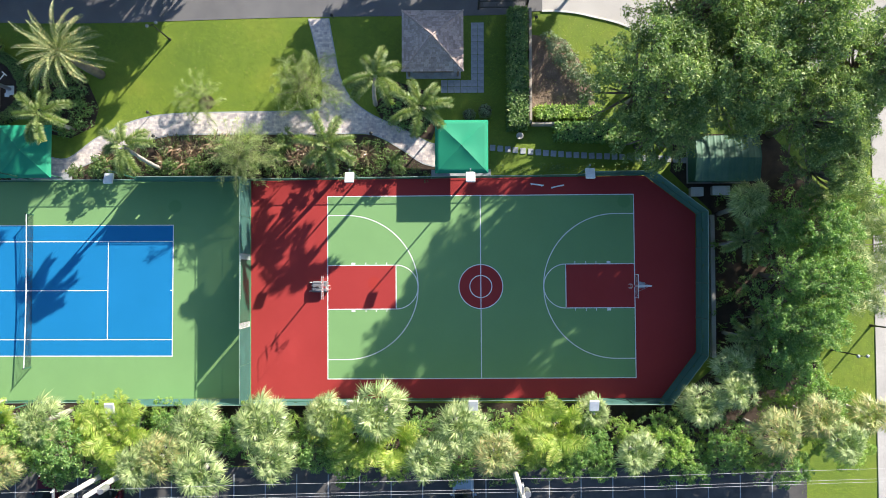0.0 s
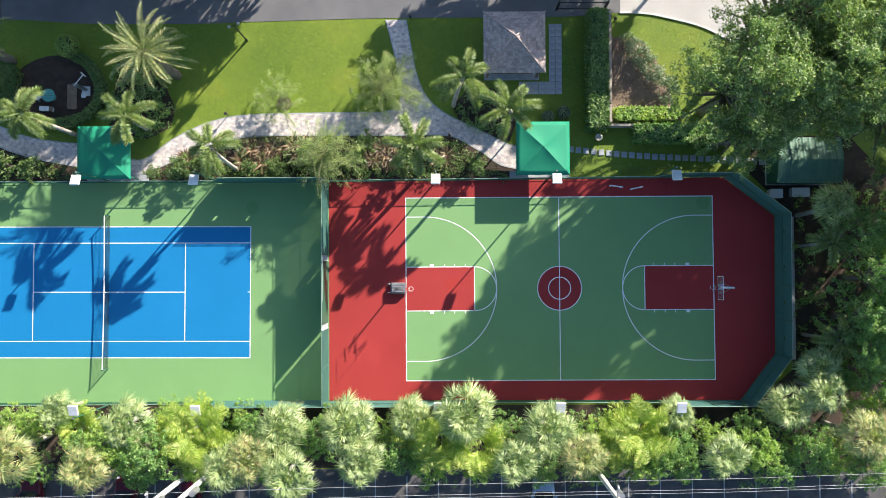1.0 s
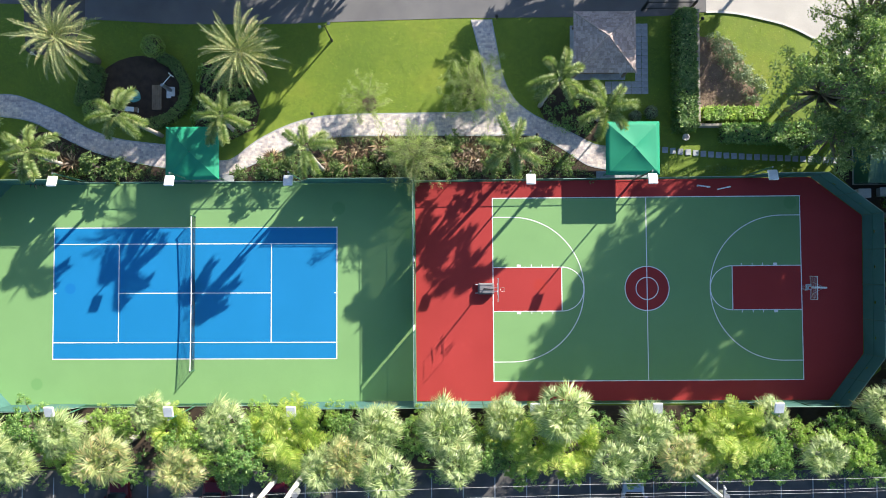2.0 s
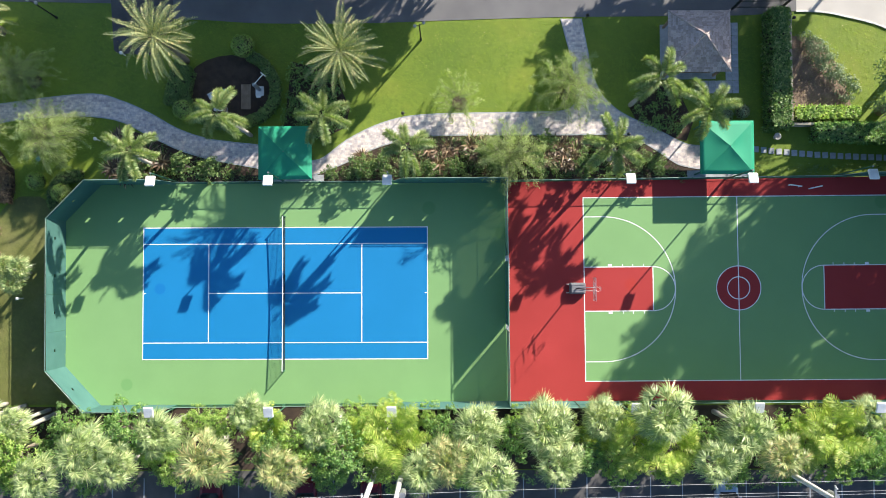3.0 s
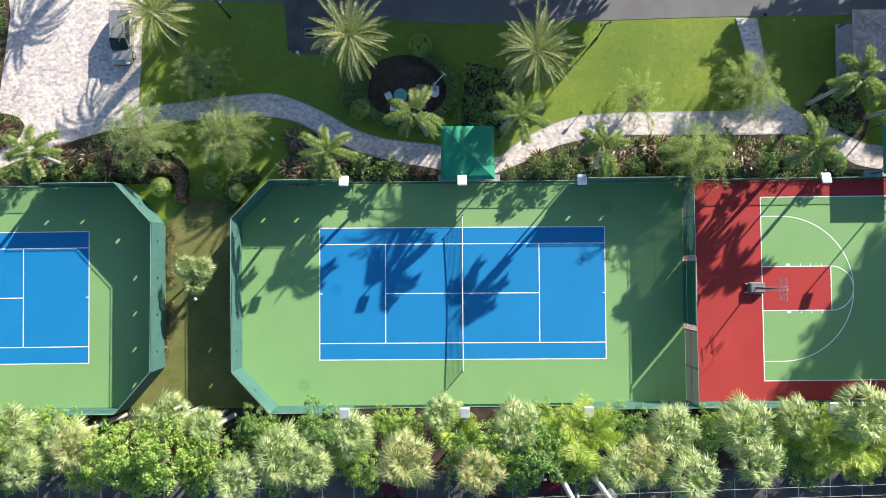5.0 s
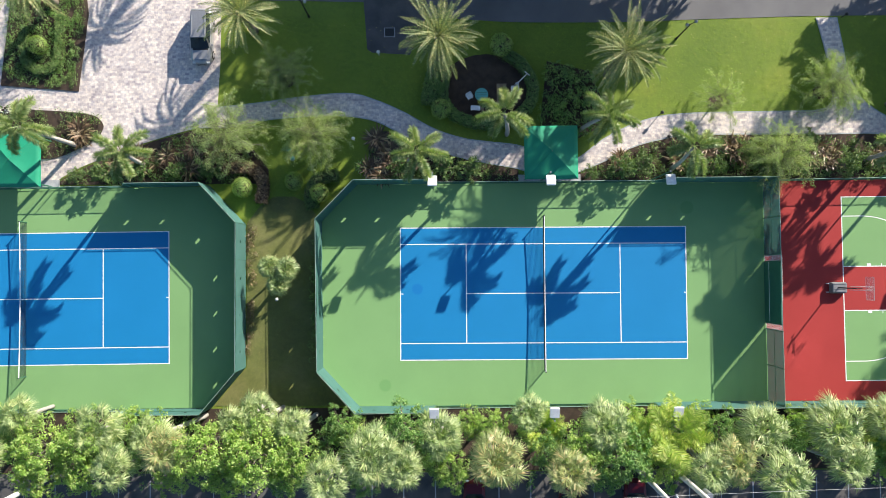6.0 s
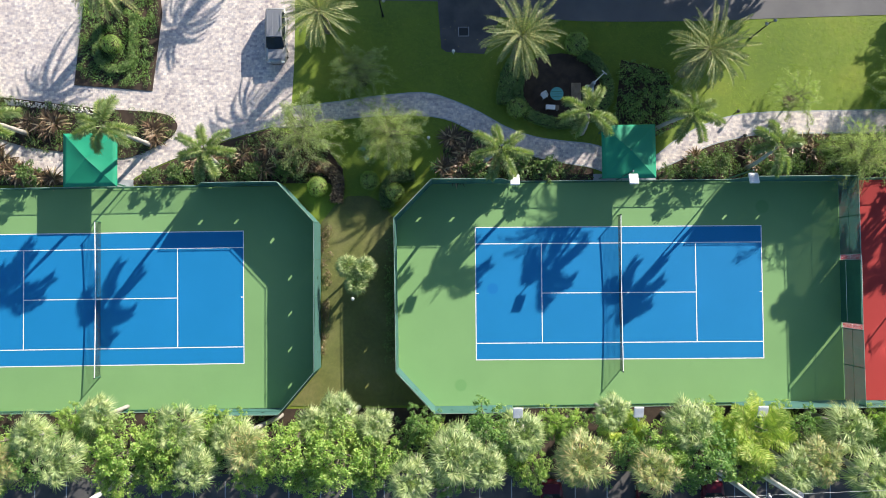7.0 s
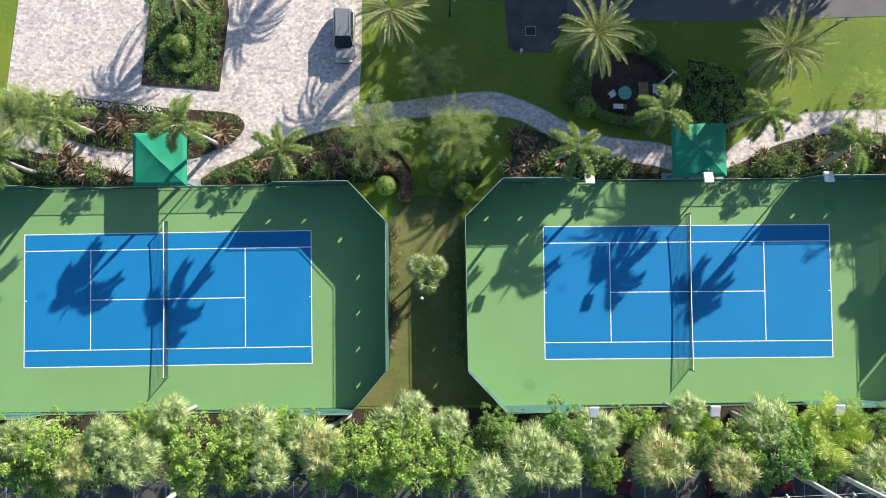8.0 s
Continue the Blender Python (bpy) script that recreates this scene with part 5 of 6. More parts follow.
STRAPS = [(x + rng.uniform(-0.4, 0.4), y + rng.uniform(-0.4, 0.4)) for x, y in
          [(-12.6, 11.2), (-12.0, 10.3), (-13.0, 12.0), (12.5, 11.8), (13.5, 11.3), (14.5, 11.7), (13.0, 10.7), (15.4, 11.2), (11.8, 10.9), (22.6, 11.9), (23.6, 11.5), (22.9, 10.8), (24.4, 10.9), (28.4, 11.3), (-29.5, 11.6), (-28.6, 11.0), (-30.4, 11.0), (-29.2, 10.3), (-34.5, 11.0), (-34.0, 10.4), (-35.2, 10.6), (-38.2, 13.4), (-38.8, 13.9), (-47.4, 13.8), (-46.8, 14.4), (-51.0, 10.4), (-50.2, 10.1), (-52.0, 10.8), (-49.3, 10.2), (-48.6, 15.0), (6.6, 11.0), (-27.6, 11.9), (-13.8, 10.8), (-13.6, 12.6), (-12.9, 9.9), (-11.2, 11.4), (14.2, 12.4), (16.0, 12.2), (12.0, 12.2), (21.8, 11.4), (23.2, 12.5), (-31.4, 11.6), (-33.2, 11.6), (-53.2, 11.2), (-51.6, 11.4), (-47.6, 10.3)]]
STRAPS += [(x + rng.uniform(-0.9, 0.9), y + rng.uniform(-0.6, 0.5)) for x, y in STRAPS * 2]
place_all(strap_plant(44, 26, 1.0, L_CORDY, "bronze strap-leaved plant in the mulched bed"), STRAPS, rng, 1.0, 1.5)
place_all(strap_plant(45, 22, 0.9, L_DEEP, "dark green strap-leaved plant in the mulched bed"), [(x + rng.uniform(-0.9, 0.9), y + rng.uniform(-0.5, 0.3)) for x, y in STRAPS[::6]], rng, 0.8, 1.1)

# standing grass on the lawns that the camera passes
vs, fs = [], []
rg = random.Random(48)
over_road = road_line + [(90, 34), (-12, 34)]
path_ring = north_edge + east_edge + south_edge[::-1]
for x0, x1, y0, y1, per in ((-26.7, 34.0, 14.6, 23.3, 130), (34.0, 40.0, 12.6, 23.2, 110), (42.2, 50.5, 15.5, 23.3, 120), (-23.0, -14.6, 8.0, 15.0, 100), (64.0, 70.2, -17.0, 1.0, 120), (38.3, 56.0, 10.0, 12.4, 70), (-14, 4.5, 12.5, 14.6, 60), (-60, -56.5, 15.5, 26, 100)):
    for _ in range(int((x1 - x0) * (y1 - y0) * per * 0.62)):
        x, y = rg.uniform(x0, x1), rg.uniform(y0, y1)
        if inside(x, y, path_ring) or inside(x, y, PLAY) or inside(x, y, over_road) or (y > 20.0 and -14.8 < x < -9.7):
            continue
        if x > 31.4 and x < 38.1 and y > 16.5:
            continue
        d = Vector((rg.gauss(0, 0.5), rg.gauss(0, 0.5), 1)).normalized()
        a = rg.uniform(0, 3.15)
        kite(vs, fs, Vector((x, y, -0.10)), d, Vector((math.cos(a), math.sin(a), 0)), rg.uniform(0.06, 0.12), 0.016, 0.1)
tagged(raw("lawn_grass", vs, fs, L_GRASS), "short green lawn grass", "grass", kind="stuff")

# mulch rings under the small trees, white pebbles on the kerbed bed
for x, y in ((14.6, 15.9), (23.4, 16.7), (-21.3, 18.0)):
    bed("mulch_ring", [(x + 0.62 * math.cos(k * math.pi / 8) * (1 + 0.1 * math.sin(k * 3)), y + 0.62 * math.sin(k * math.pi / 8)) for k in range(16)], -0.02, None, "ring of brown mulch round a trunk")
vs, fs = [], []
rg = random.Random(49)
for _ in range(260):
    u = rg.random()
    x, y = -51.2 + 7.6 * u, 16.45 - 0.95 * u + rg.uniform(-0.32, 0.1)
    r = rg.uniform(0.05, 0.1)
    k = len(vs)
    for j in range(5):
        vs.append((x + r * math.cos(j * 1.257 + u * 50), y + r * math.sin(j * 1.257 + u * 50), 0.03))
    vs.append((x, y, 0.03 + r))
    fs.extend([(k + j, k + (j + 1) % 5, k + 5) for j in range(5)])
tagged(raw("white_pebbles", vs, fs, M_WALLWHITE), "band of white pebbles along the kerbed bed", "pebbles", kind="stuff")

vs, fs = [], []
rg = random.Random(63)
for _ in range(9000):
    x, y = rg.uniform(-27, -16), rg.uniform(-9.2, 8.2)
    if inside(x, y, STRIP):
        d = Vector((rg.gauss(0, 0.6), rg.gauss(0, 0.6), 1)).normalized()
        a = rg.uniform(0, 3.15)
        kite(vs, fs, Vector((x, y, -0.07)), d, Vector((math.cos(a), math.sin(a), 0)), rg.uniform(0.05, 0.10), 0.014, 0.1)
tagged(raw("strip_grass", vs, fs, L_STRIP), "thin olive grass on the strip between the courts", "grass", kind="stuff")

# fallen leaves on the lawn
vs, fs = [], []
rg = random.Random(46)
for _ in range(360):
    x, y = rg.choice(((rg.uniform(8, 22), rg.uniform(15.3, 22.6)), (rg.uniform(43, 50), rg.uniform(17, 23)), (rg.uniform(-24, -10), rg.uniform(17, 23))))
    a = rg.uniform(0, 6.3)
    d = Vector((math.cos(a), math.sin(a), 0))
    kite(vs, fs, Vector((x, y, 0.03)), d, Vector((-d.y, d.x, 0.2)), rg.uniform(0.07, 0.13), 0.03, -0.1)
tagged(raw("fallen_leaves", vs, fs, L_DRY), "dry yellow leaves scattered on the lawn", "leaves", kind="stuff")


# ---- structures in the garden ----
def canopy(cx, cy, rz):
    """A square shade canopy: four posts, beams and a pitched fabric roof of four panels."""
    t = thing("shade_canopy", (cx, cy, 0), "square green fabric canopy on green posts by the court gate", "canopy", "green canopies", rz)
    h, ez, az = 2.15, 2.2, 2.85
    for sx in (-1, 1):
        for sy in (-1, 1):
            part("post", boxed(sx * 1.9 - 0.05, sx * 1.9 + 0.05, sy * 1.9 - 0.05, sy * 1.9 + 0.05, -0.08, ez, 0.01), M_FENCE, t)
    for s in (-1, 1):
        part("beam", boxed(-1.95, 1.95, s * 1.9 - 0.04, s * 1.9 + 0.04, ez - 0.1, ez - 0.012), M_FENCE, t)
        part("beam", boxed(s * 1.9 - 0.04, s * 1.9 + 0.04, -1.86, 1.86, ez - 0.1, ez - 0.012), M_FENCE, t)
    cs = [(-h, -h), (h, -h), (h, h), (-h, h)]
    for k in range(4):
        a, b = cs[k], cs[(k + 1) % 4]
        bm = bmesh.new()
        rows = []
        n = 6
        for i in range(n + 1):
            u = i / n
            row = []
            for j in range(n + 1):
                v = j / n
                x = (a[0] + (b[0] - a[0]) * v) * (1 - u)
                y = (a[1] + (b[1] - a[1]) * v) * (1 - u)
                row.append(bm.verts.new((x, y, ez + (az - ez) * u - 0.07 * math.sin(math.pi * u) * math.sin(math.pi * v))))
            rows.append(row)
        for i in range(n):
            for j in range(n):
                bm.faces.new((rows[i][j], rows[i][j + 1], rows[i + 1][j + 1], rows[i + 1][j]))
        low = [bm.verts.new((v.co.x * 1.003, v.co.y * 1.003, v.co.z - 0.16)) for v in rows[0]]
        for j in range(n):
            bm.faces.new((low[j], low[j + 1], rows[0][j + 1], rows[0][j]))
        bmesh.ops.remove_doubles(bm, verts=bm.verts, dist=0.0005)
        for f in bm.faces:
            f.smooth = True
        part("roof_panel", bm, M_FABRIC, t, "taut green fabric")
    part("finial", tubed((0, 0, az - 0.02), (0, 0, az + 0.06), 0.06, 0.02), M_FENCE, t)


canopy(36.12, 11.65, 0)
canopy(0.44, 11.4, 0.3)
canopy(-42.95, 11.03, 0.4)
for x0, x1, y in ((33.6, 38.6, 9.75), (-2.0, 3.2, 9.55), (-45.3, -40.4, 9.35)):
    structure(slab("gate_landing", [(x0, y - 0.25), (x1, y - 0.25), (x1, y + 0.35), (x0, y + 0.35)], -0.11, -0.03, M_STONE), "grey stone landing under the canopy")

# gazebo
gz = thing("gazebo", (33.8, 20.1, 0), "square wooden gazebo with a weathered brown shingle roof", "gazebo")
part("floor_slab", boxed(-2.3, 2.3, -2.3, 2.3, -0.12, 0.06, 0.01), M_STONE, gz)
for sx in (-1, 1):
    for sy in (-1, 1):
        part("post", boxed(sx * 2.05 - 0.09, sx * 2.05 + 0.09, sy * 2.05 - 0.09, sy * 2.05 + 0.09, 0.06, 2.75, 0.015), M_WOOD, gz)
for s in (-1, 1):
    part("beam", boxed(-2.2, 2.2, s * 2.05 - 0.07, s * 2.05 + 0.07, 2.55, 2.75), M_WOOD, gz)
    part("beam", boxed(s * 2.05 - 0.07, s * 2.05 + 0.07, -1.97, 1.97, 2.56, 2.76), M_WOOD, gz)
part("bench", boxed(-1.7, 1.7, -1.9, -1.4, 0.42, 0.48, 0.01), M_WOOD, gz, "plain wooden bench")
part("bench_support", boxed(-1.5, 1.5, -1.8, -1.5, 0.06, 0.42), M_WOOD, gz)
EAVE, APEX, HALF = 2.80, 4.35, 2.48
bm = bmesh.new()
bmv = [bm.verts.new((sx * HALF, sy * HALF, EAVE - 0.03)) for sx, sy in ((-1, -1), (1, -1), (1, 1), (-1, 1))]
tip = bm.verts.new((0, 0, APEX - 0.03))
for i in range(4):
    bm.faces.new((bmv[i], bmv[(i + 1) % 4], tip))
bm.faces.new(bmv[::-1])
part("roof", bm, M_WOOD, gz)
vs, fs = [], []
COURSES = 15
for side in range(4):
    rot = Matrix.Rotation(side * math.pi / 2, 3, "Z")
    for c in range(COURSES):
        u0, u1 = c / COURSES, (c + 1.25) / COURSES
        wide = HALF * (1 - u0)
        x = -wide
        while x < wide - 0.03:
            w = min(rg.uniform(0.22, 0.42), wide - x)
            lift = rg.uniform(0.0, 0.018)
            k = len(vs)
            for xx, u, up in ((x + 0.008, u0, 0.05 + lift), (x + w - 0.008, u0, 0.05 + lift), (x + w - 0.008, min(1, u1), 0.012), (x + 0.008, min(1, u1), 0.012)):
                lim = HALF * (1 - u)
                vs.append(tuple(rot @ Vector((max(-lim, min(lim, xx)), -lim, EAVE + (APEX - EAVE) * u + up))))
            for xx in (x + 0.008, x + w - 0.008):
                lim = HALF * (1 - u0)
                vs.append(tuple(rot @ Vector((max(-lim, min(lim, xx)), -lim, EAVE + (APEX - EAVE) * u0))))
            fs.extend(((k, k + 1, k + 2, k + 3), (k + 4, k + 5, k + 1, k)))
            x += w
tagged(raw("shingles", vs, fs, M_SHINGLE, gz), "weathered brown wooden shingles", kind="stuff")
for sx, sy in ((-1, -1), (1, -1), (1, 1), (-1, 1)):
    for k in range(11):
        u0, u1 = k / 11, (k + 1.1) / 11
        a = Vector((sx * HALF * (1 - u0), sy * HALF * (1 - u0), EAVE + (APEX - EAVE) * u0 + 0.07))
        b = Vector((sx * HALF * (1 - min(1, u1)), sy * HALF * (1 - min(1, u1)), EAVE + (APEX - EAVE) * min(1, u1) + 0.05))
        part("hip_cap", tubed(a, b, 0.085, 0.07, 6), M_SHINGLE, gz)

# flagstones and stepping stones
terrace = structure(thing("flagstone_terrace", (0, 0, 0), "grey square flagstones beside the gazebo", ""), "grey square flagstones beside the gazebo")
tile_me = bpy.data.meshes.new("flagstone")
bm = boxed(-0.262, 0.262, -0.262, 0.262, -0.05, 0.0, 0.012)
bm.to_mesh(tile_me)
bm.free()
tile_me.materials.append(M_STONE)
spots = [(37.23 + 0.55 * i, 16.86 + 0.545 * j) for i in range(2) for j in range(11)] + [(34.7 + 0.55 * i, 16.86 + 0.545 * j) for i in range(5) for j in range(2) if 34.7 + 0.55 * i < 37.0]
for x, y in spots:
    o = new("flagstone", tile_me)
    o.parent = terrace
    o.matrix_basis = pose(x, y, -0.045 + rg.uniform(-0.006, 0.006), 0, 0, rg.uniform(-1.2, 1.2))
stone_me = bpy.data.meshes.new("stepping_stone")
bm = boxed(-0.235, 0.235, -0.25, 0.25, -0.06, 0.0, 0.02)
bm.to_mesh(stone_me)
bm.free()
stone_me.materials.append(M_STONE)
walkway = structure(thing("stepping_stones", (0, 0, 0), "row of square grey stepping stones in the grass", ""), "row of square grey stepping stones in the grass")
for i in range(27):
    u = i / 26
    o = new("stepping_stone", stone_me)
    o.parent = walkway
    o.matrix_basis = pose(38.75 + 16.6 * u, 11.93 - 1.28 * u - 0.12 * math.sin(u * 5), -0.03, 0, 0, rg.uniform(-5, 3))

# shed
shed = thing("garden_shed", (57.5, 10.6, 0), "low garden shed with a ribbed green roof under the trees", "shed")
part("wall", boxed(-2.45, 2.45, -1.65, 1.65, -0.1, 2.2), M_FENCE, shed)
part("door", boxed(-0.45, 0.45, -1.69, -1.655, -0.05, 1.95, 0.005), M_SHEDROOF, shed)
part("foundation", boxed(-2.55, 2.55, -1.75, 1.75, -0.14, -0.04), M_CONCRETE, shed)
for s in (-1, 1):
    bm = bmesh.new()
    cols = 40
    for k, (lo, hi) in enumerate(((2.62, 2.20),)):
        prev = None
        for i in range(cols + 1):
            x = -2.6 + 5.2 * i / cols
            b = 0.03 if i % 4 == 0 else 0.0
            q = [bm.verts.new((x, 0.0, lo + b)), bm.verts.new((x, s * 1.85, hi + b)), bm.verts.new((x, s * 1.85, hi - 0.04)), bm.verts.new((x, 0.0, lo - 0.04))]
            if prev:
                for j in range(4):
                    bm.faces.new((prev[j], prev[(j + 1) % 4], q[(j + 1) % 4], q[j]))
            prev = q
    bmesh.ops.recalc_face_normals(bm, faces=bm.faces)
    part("roof_sheet", bm, M_SHEDROOF, shed, "ribbed green metal sheet")
for k, (x, y) in enumerate(((55.6, 8.1), (57.6, 8.2))):
    crate = thing("storage_bin", (x, y, -0.08), "pale plastic storage bin beside the shed", "bin")
    part("body", boxed(-0.5 - 0.2 * k, 0.5 + 0.2 * k, -0.35, 0.35, 0, 0.6, 0.03), M_WALLWHITE, crate)
    part("lid", boxed(-0.53 - 0.2 * k, 0.53 + 0.2 * k, -0.38, 0.38, 0.602, 0.66, 0.02), M_WHITE, crate)

# white wall beside the hedge, low wall and iron gate
structure(part("wall_garden", boxed(41.72, 41.95, 13.95, 23.35, -0.12, 1.25, 0.02), M_WALLBEIGE), "weathered beige garden wall beside a clipped hedge")
structure(part("wall_low", boxed(41.97, 43.9, 13.72, 13.92, -0.12, 0.75, 0.02), M_WALLBEIGE), "low weathered beige wall at the end of the hedge")
gate = thing("iron_gate", (39.6, 23.75, 0), "black iron driveway gate with upright bars", "gate")
for x in (-2.0, 2.0):
    part("gate_post", boxed(x - 0.08, x + 0.08, -0.08, 0.08, -0.1, 1.9, 0.01), M_BLACK, gate)
for z in (0.25, 1.6):
    part("gate_rail", boxed(-1.92, 1.92, -0.03, 0.03, z, z + 0.06), M_BLACK, gate)
for i in range(26):
    part("gate_bar", tubed((-1.85 + 0.148 * i, 0, 0.05), (-1.85 + 0.148 * i, 0, 1.8), 0.012, n=6), M_BLACK, gate)


# ---- things on the courts ----
def court_lamp(x, y, inward):
    t = thing("court_lamp", (x, y, 0), "court floodlight with a white box head on a green pole", "lamp", "floodlights round the courts")
    part("pole", tubed((0, 0, -0.1), (0, 0, 5.45), 0.065, 0.05, 10), M_FENCE, t)
    part("arm", tubed((0, 0, 5.38), (0, inward * 0.5, 5.45), 0.035, n=8), M_FENCE, t)
    bm = boxed(-0.36, 0.36, -0.42, 0.42, -0.09, 0.09, 0.03)
    head = part("head", bm, M_WHITE, t, "white box lamp head", (0, inward * 0.62, 5.5))
    head.rotation_euler = (radians(inward * 20), 0, 0)
    part("lens", boxed(-0.28, 0.28, -0.33, 0.33, -0.10, -0.092), M_STEEL, head)
    part("bracket", boxed(-0.05, 0.05, -0.06, 0.06, 0.0, 0.09), M_STEEL, t, loc=(0, 0, 5.42))


for x in (-9.1, -0.1, 9.0, 27.5, 36.75, 45.85):
    court_lamp(x, 9.35 if x < 40 else 9.6, -1)
for x in (-9.05, 0.0, 9.3, 27.7, 36.9, 46.0):
    court_lamp(x, -9.42 if x < 18 else -9.2, 1)


def hoop(x, y, s, portable):
    """A basketball hoop; s is the way it faces along the court."""
    t = thing("basketball_hoop", (x, y, 0), "portable basketball hoop on a weighted grey base" if portable else "basketball hoop on a white steel post", "hoop", "basketball hoops", 0 if s > 0 else 180)
    if portable:
        bm = bmesh.new()
        box(bm, -0.18, 1.22, -0.48, 0.48, 0.08, 0.56)
        for v in bm.verts:
            if v.co.z > 0.3:
                v.co.x = 0.5 + (v.co.x - 0.5) * 0.86
                v.co.y *= 0.86
        bmesh.ops.bevel(bm, geom=bm.edges[:], offset=0.06, segments=2, affect="EDGES")
        part("base", bm, M_GREYPAD, t, "weighted grey plastic base")
        for q in (-0.3, -0.1, 0.1, 0.3):
            part("base_rib", boxed(0.0, 1.0, q - 0.025, q + 0.025, 0.555, 0.585, 0.008), M_GREYPAD, t)
        for q in (-0.36, 0.36):
            part("wheel", tubed((-0.28, q - 0.03, 0.12), (-0.28, q + 0.03, 0.12), 0.12, n=14), M_WHITE, t, "small pale wheel")
            part("axle_bracket", boxed(-0.29, -0.1, q - 0.02, q + 0.02, 0.09, 0.15), M_STEEL, t)
        part("post", tubed((0.38, 0, 0.54), (0.62, 0, 2.85), 0.05, n=12), M_BLACK, t)
        for q in (-0.13, 0.13):
            for z in (2.72, 3.25):
                part("arm", tubed((0.3, q, z - 0.35), (1.27, q, z + 0.2), 0.022, n=8), M_STEEL, t)
        part("spring", tubed((0.2, 0, 2.2), (0.95, 0, 3.05), 0.028, n=8), M_BLACK, t, "black counterbalance spring")
    else:
        part("post", tubed((0, 0, 0), (0, 0, 2.75), 0.075, n=12), M_WHITE, t)
        part("base_plate", boxed(-0.25, 0.25, -0.25, 0.25, 0, 0.03, 0.008), M_STEEL, t)
        part("arm", boxed(-0.06, 1.25, -0.06, 0.06, 2.72, 2.86, 0.015), M_WHITE, t)
        for q in (-1, 1):
            part("brace", tubed((0.0, q * 0.05, 2.3), (1.22, q * 0.45, 3.2), 0.02, n=6), M_STEEL, t)
    w = 0.008 if portable else 0.014
    board = part("backboard", boxed(1.27, 1.31, -0.9, 0.9, 2.9, 3.97, 0.008), M_TRANSPARENT, t, "clear backboard with a thin rim")
    board.visible_shadow = False
    for q in (-1, 1):
        part("board_edge", boxed(1.275, 1.305, q * 0.912 - w, q * 0.912 + w, 2.87, 4.0), M_STEEL if portable else M_WHITE, board)
    for z in (2.875, 3.975):
        part("board_edge", boxed(1.275, 1.305, -0.9, 0.9, z, z + 2 * w), M_STEEL if portable else M_WHITE, board)
    bm = bmesh.new()
    ring = [(1.31 + 0.38 + 0.225 * math.cos(a * math.pi / 12), 0.225 * math.sin(a * math.pi / 12), 3.05) for a in range(25)]
    for a, b in zip(ring, ring[1:]):
        tube(bm, a, b, 0.012, n=6)
    box(bm, 1.31, 1.47, -0.07, 0.07, 3.02, 3.06)
    part("rim", bm, M_RED, t, "orange-red steel rim")
    bm = bmesh.new()
    for a in range(12):
        for d in (1, -1):
            p = [(1.69 + r * math.cos((a + d * k * 0.5) * math.pi / 6), r * math.sin((a + d * k * 0.5) * math.pi / 6), 3.04 - 0.15 * k) for k, r in enumerate((0.225, 0.18, 0.15, 0.14))]
            for u, v in zip(p, p[1:]):
                tube(bm, u, v, 0.006, n=4)
    part("net", bm, M_LINE, t, "white cord net")


hoop(23.8, 0.30, 1, True)
hoop(51.1, 0.36, -1, False)

# practice wall between the two courts
wall_t = thing("practice_wall", (18.39, 0, 0), "dark green tennis practice wall with a white net line", "practice wall")
part("board", boxed(-0.05, 0.05, -2.45, 2.45, 0.0, 2.9, 0.01), M_FENCE, wall_t)
part("net_line", boxed(-0.056, -0.052, -2.44, 2.44, 0.89, 0.95), M_LINE, wall_t, "white painted net line")
for y in (-2.5, 2.5):
    part("post", boxed(-0.05, 0.05, y - 0.045, y + 0.045, 0, 3.0, 0.008), M_FENCE, wall_t)
part("top_rail", tubed((0, -3.0, 3.03), (0, 3.0, 3.03), 0.03, n=8), M_RAIL, wall_t)
for i in range(16):
    part("clip", boxed(0.03, 0.09, -0.6 + 0.22 * i, -0.52 + 0.22 * i, 2.95, 3.0), M_WHITE, wall_t)
for x, y, a in ((42.4, 8.75, -8), (44.1, 8.6, 12)):
    b = thing("bench", (x, y, 0), "narrow white bench at the foot of the fence", "bench", "benches by the fence", a)
    part("seat", boxed(-0.55, 0.55, -0.055, 0.055, 0.40, 0.44, 0.01), M_WHITE, b)
    for s in (-0.42, 0.42):
        part("leg", boxed(s - 0.03, s + 0.03, -0.05, 0.05, 0.0, 0.4), M_WHITE, b)


# ---- small things in the garden ----
def bollard(x, y, label="black ball-topped path light", mat=M_BLACK):
    t = thing("path_light", (x, y, -0.1), label, "lamp", "low lights by the path")
    part("stem", tubed((0, 0, 0), (0, 0, 0.75), 0.035, n=8), mat, t)
    bm = bmesh.new()
    bmesh.ops.create_icosphere(bm, subdivisions=2, radius=0.15, matrix=Matrix.Translation((0, 0, 0.86)))
    part("globe", bm, mat, t)


for x, y in ((10.4, 12.9), (28.6, 13.05), (25.3, 23.0), (42.4, 22.7), (9.9, 14.9)):
    bollard(x, y)
bollard(-22.0, -0.35, "white dome garden light on the grass strip", M_WHITE)
bollard(-13.6, 20.1, "white garden light beside the asphalt pad", M_WHITE)
bollard(-15.7, 12.9, "white garden light on the shaded lawn", M_WHITE)


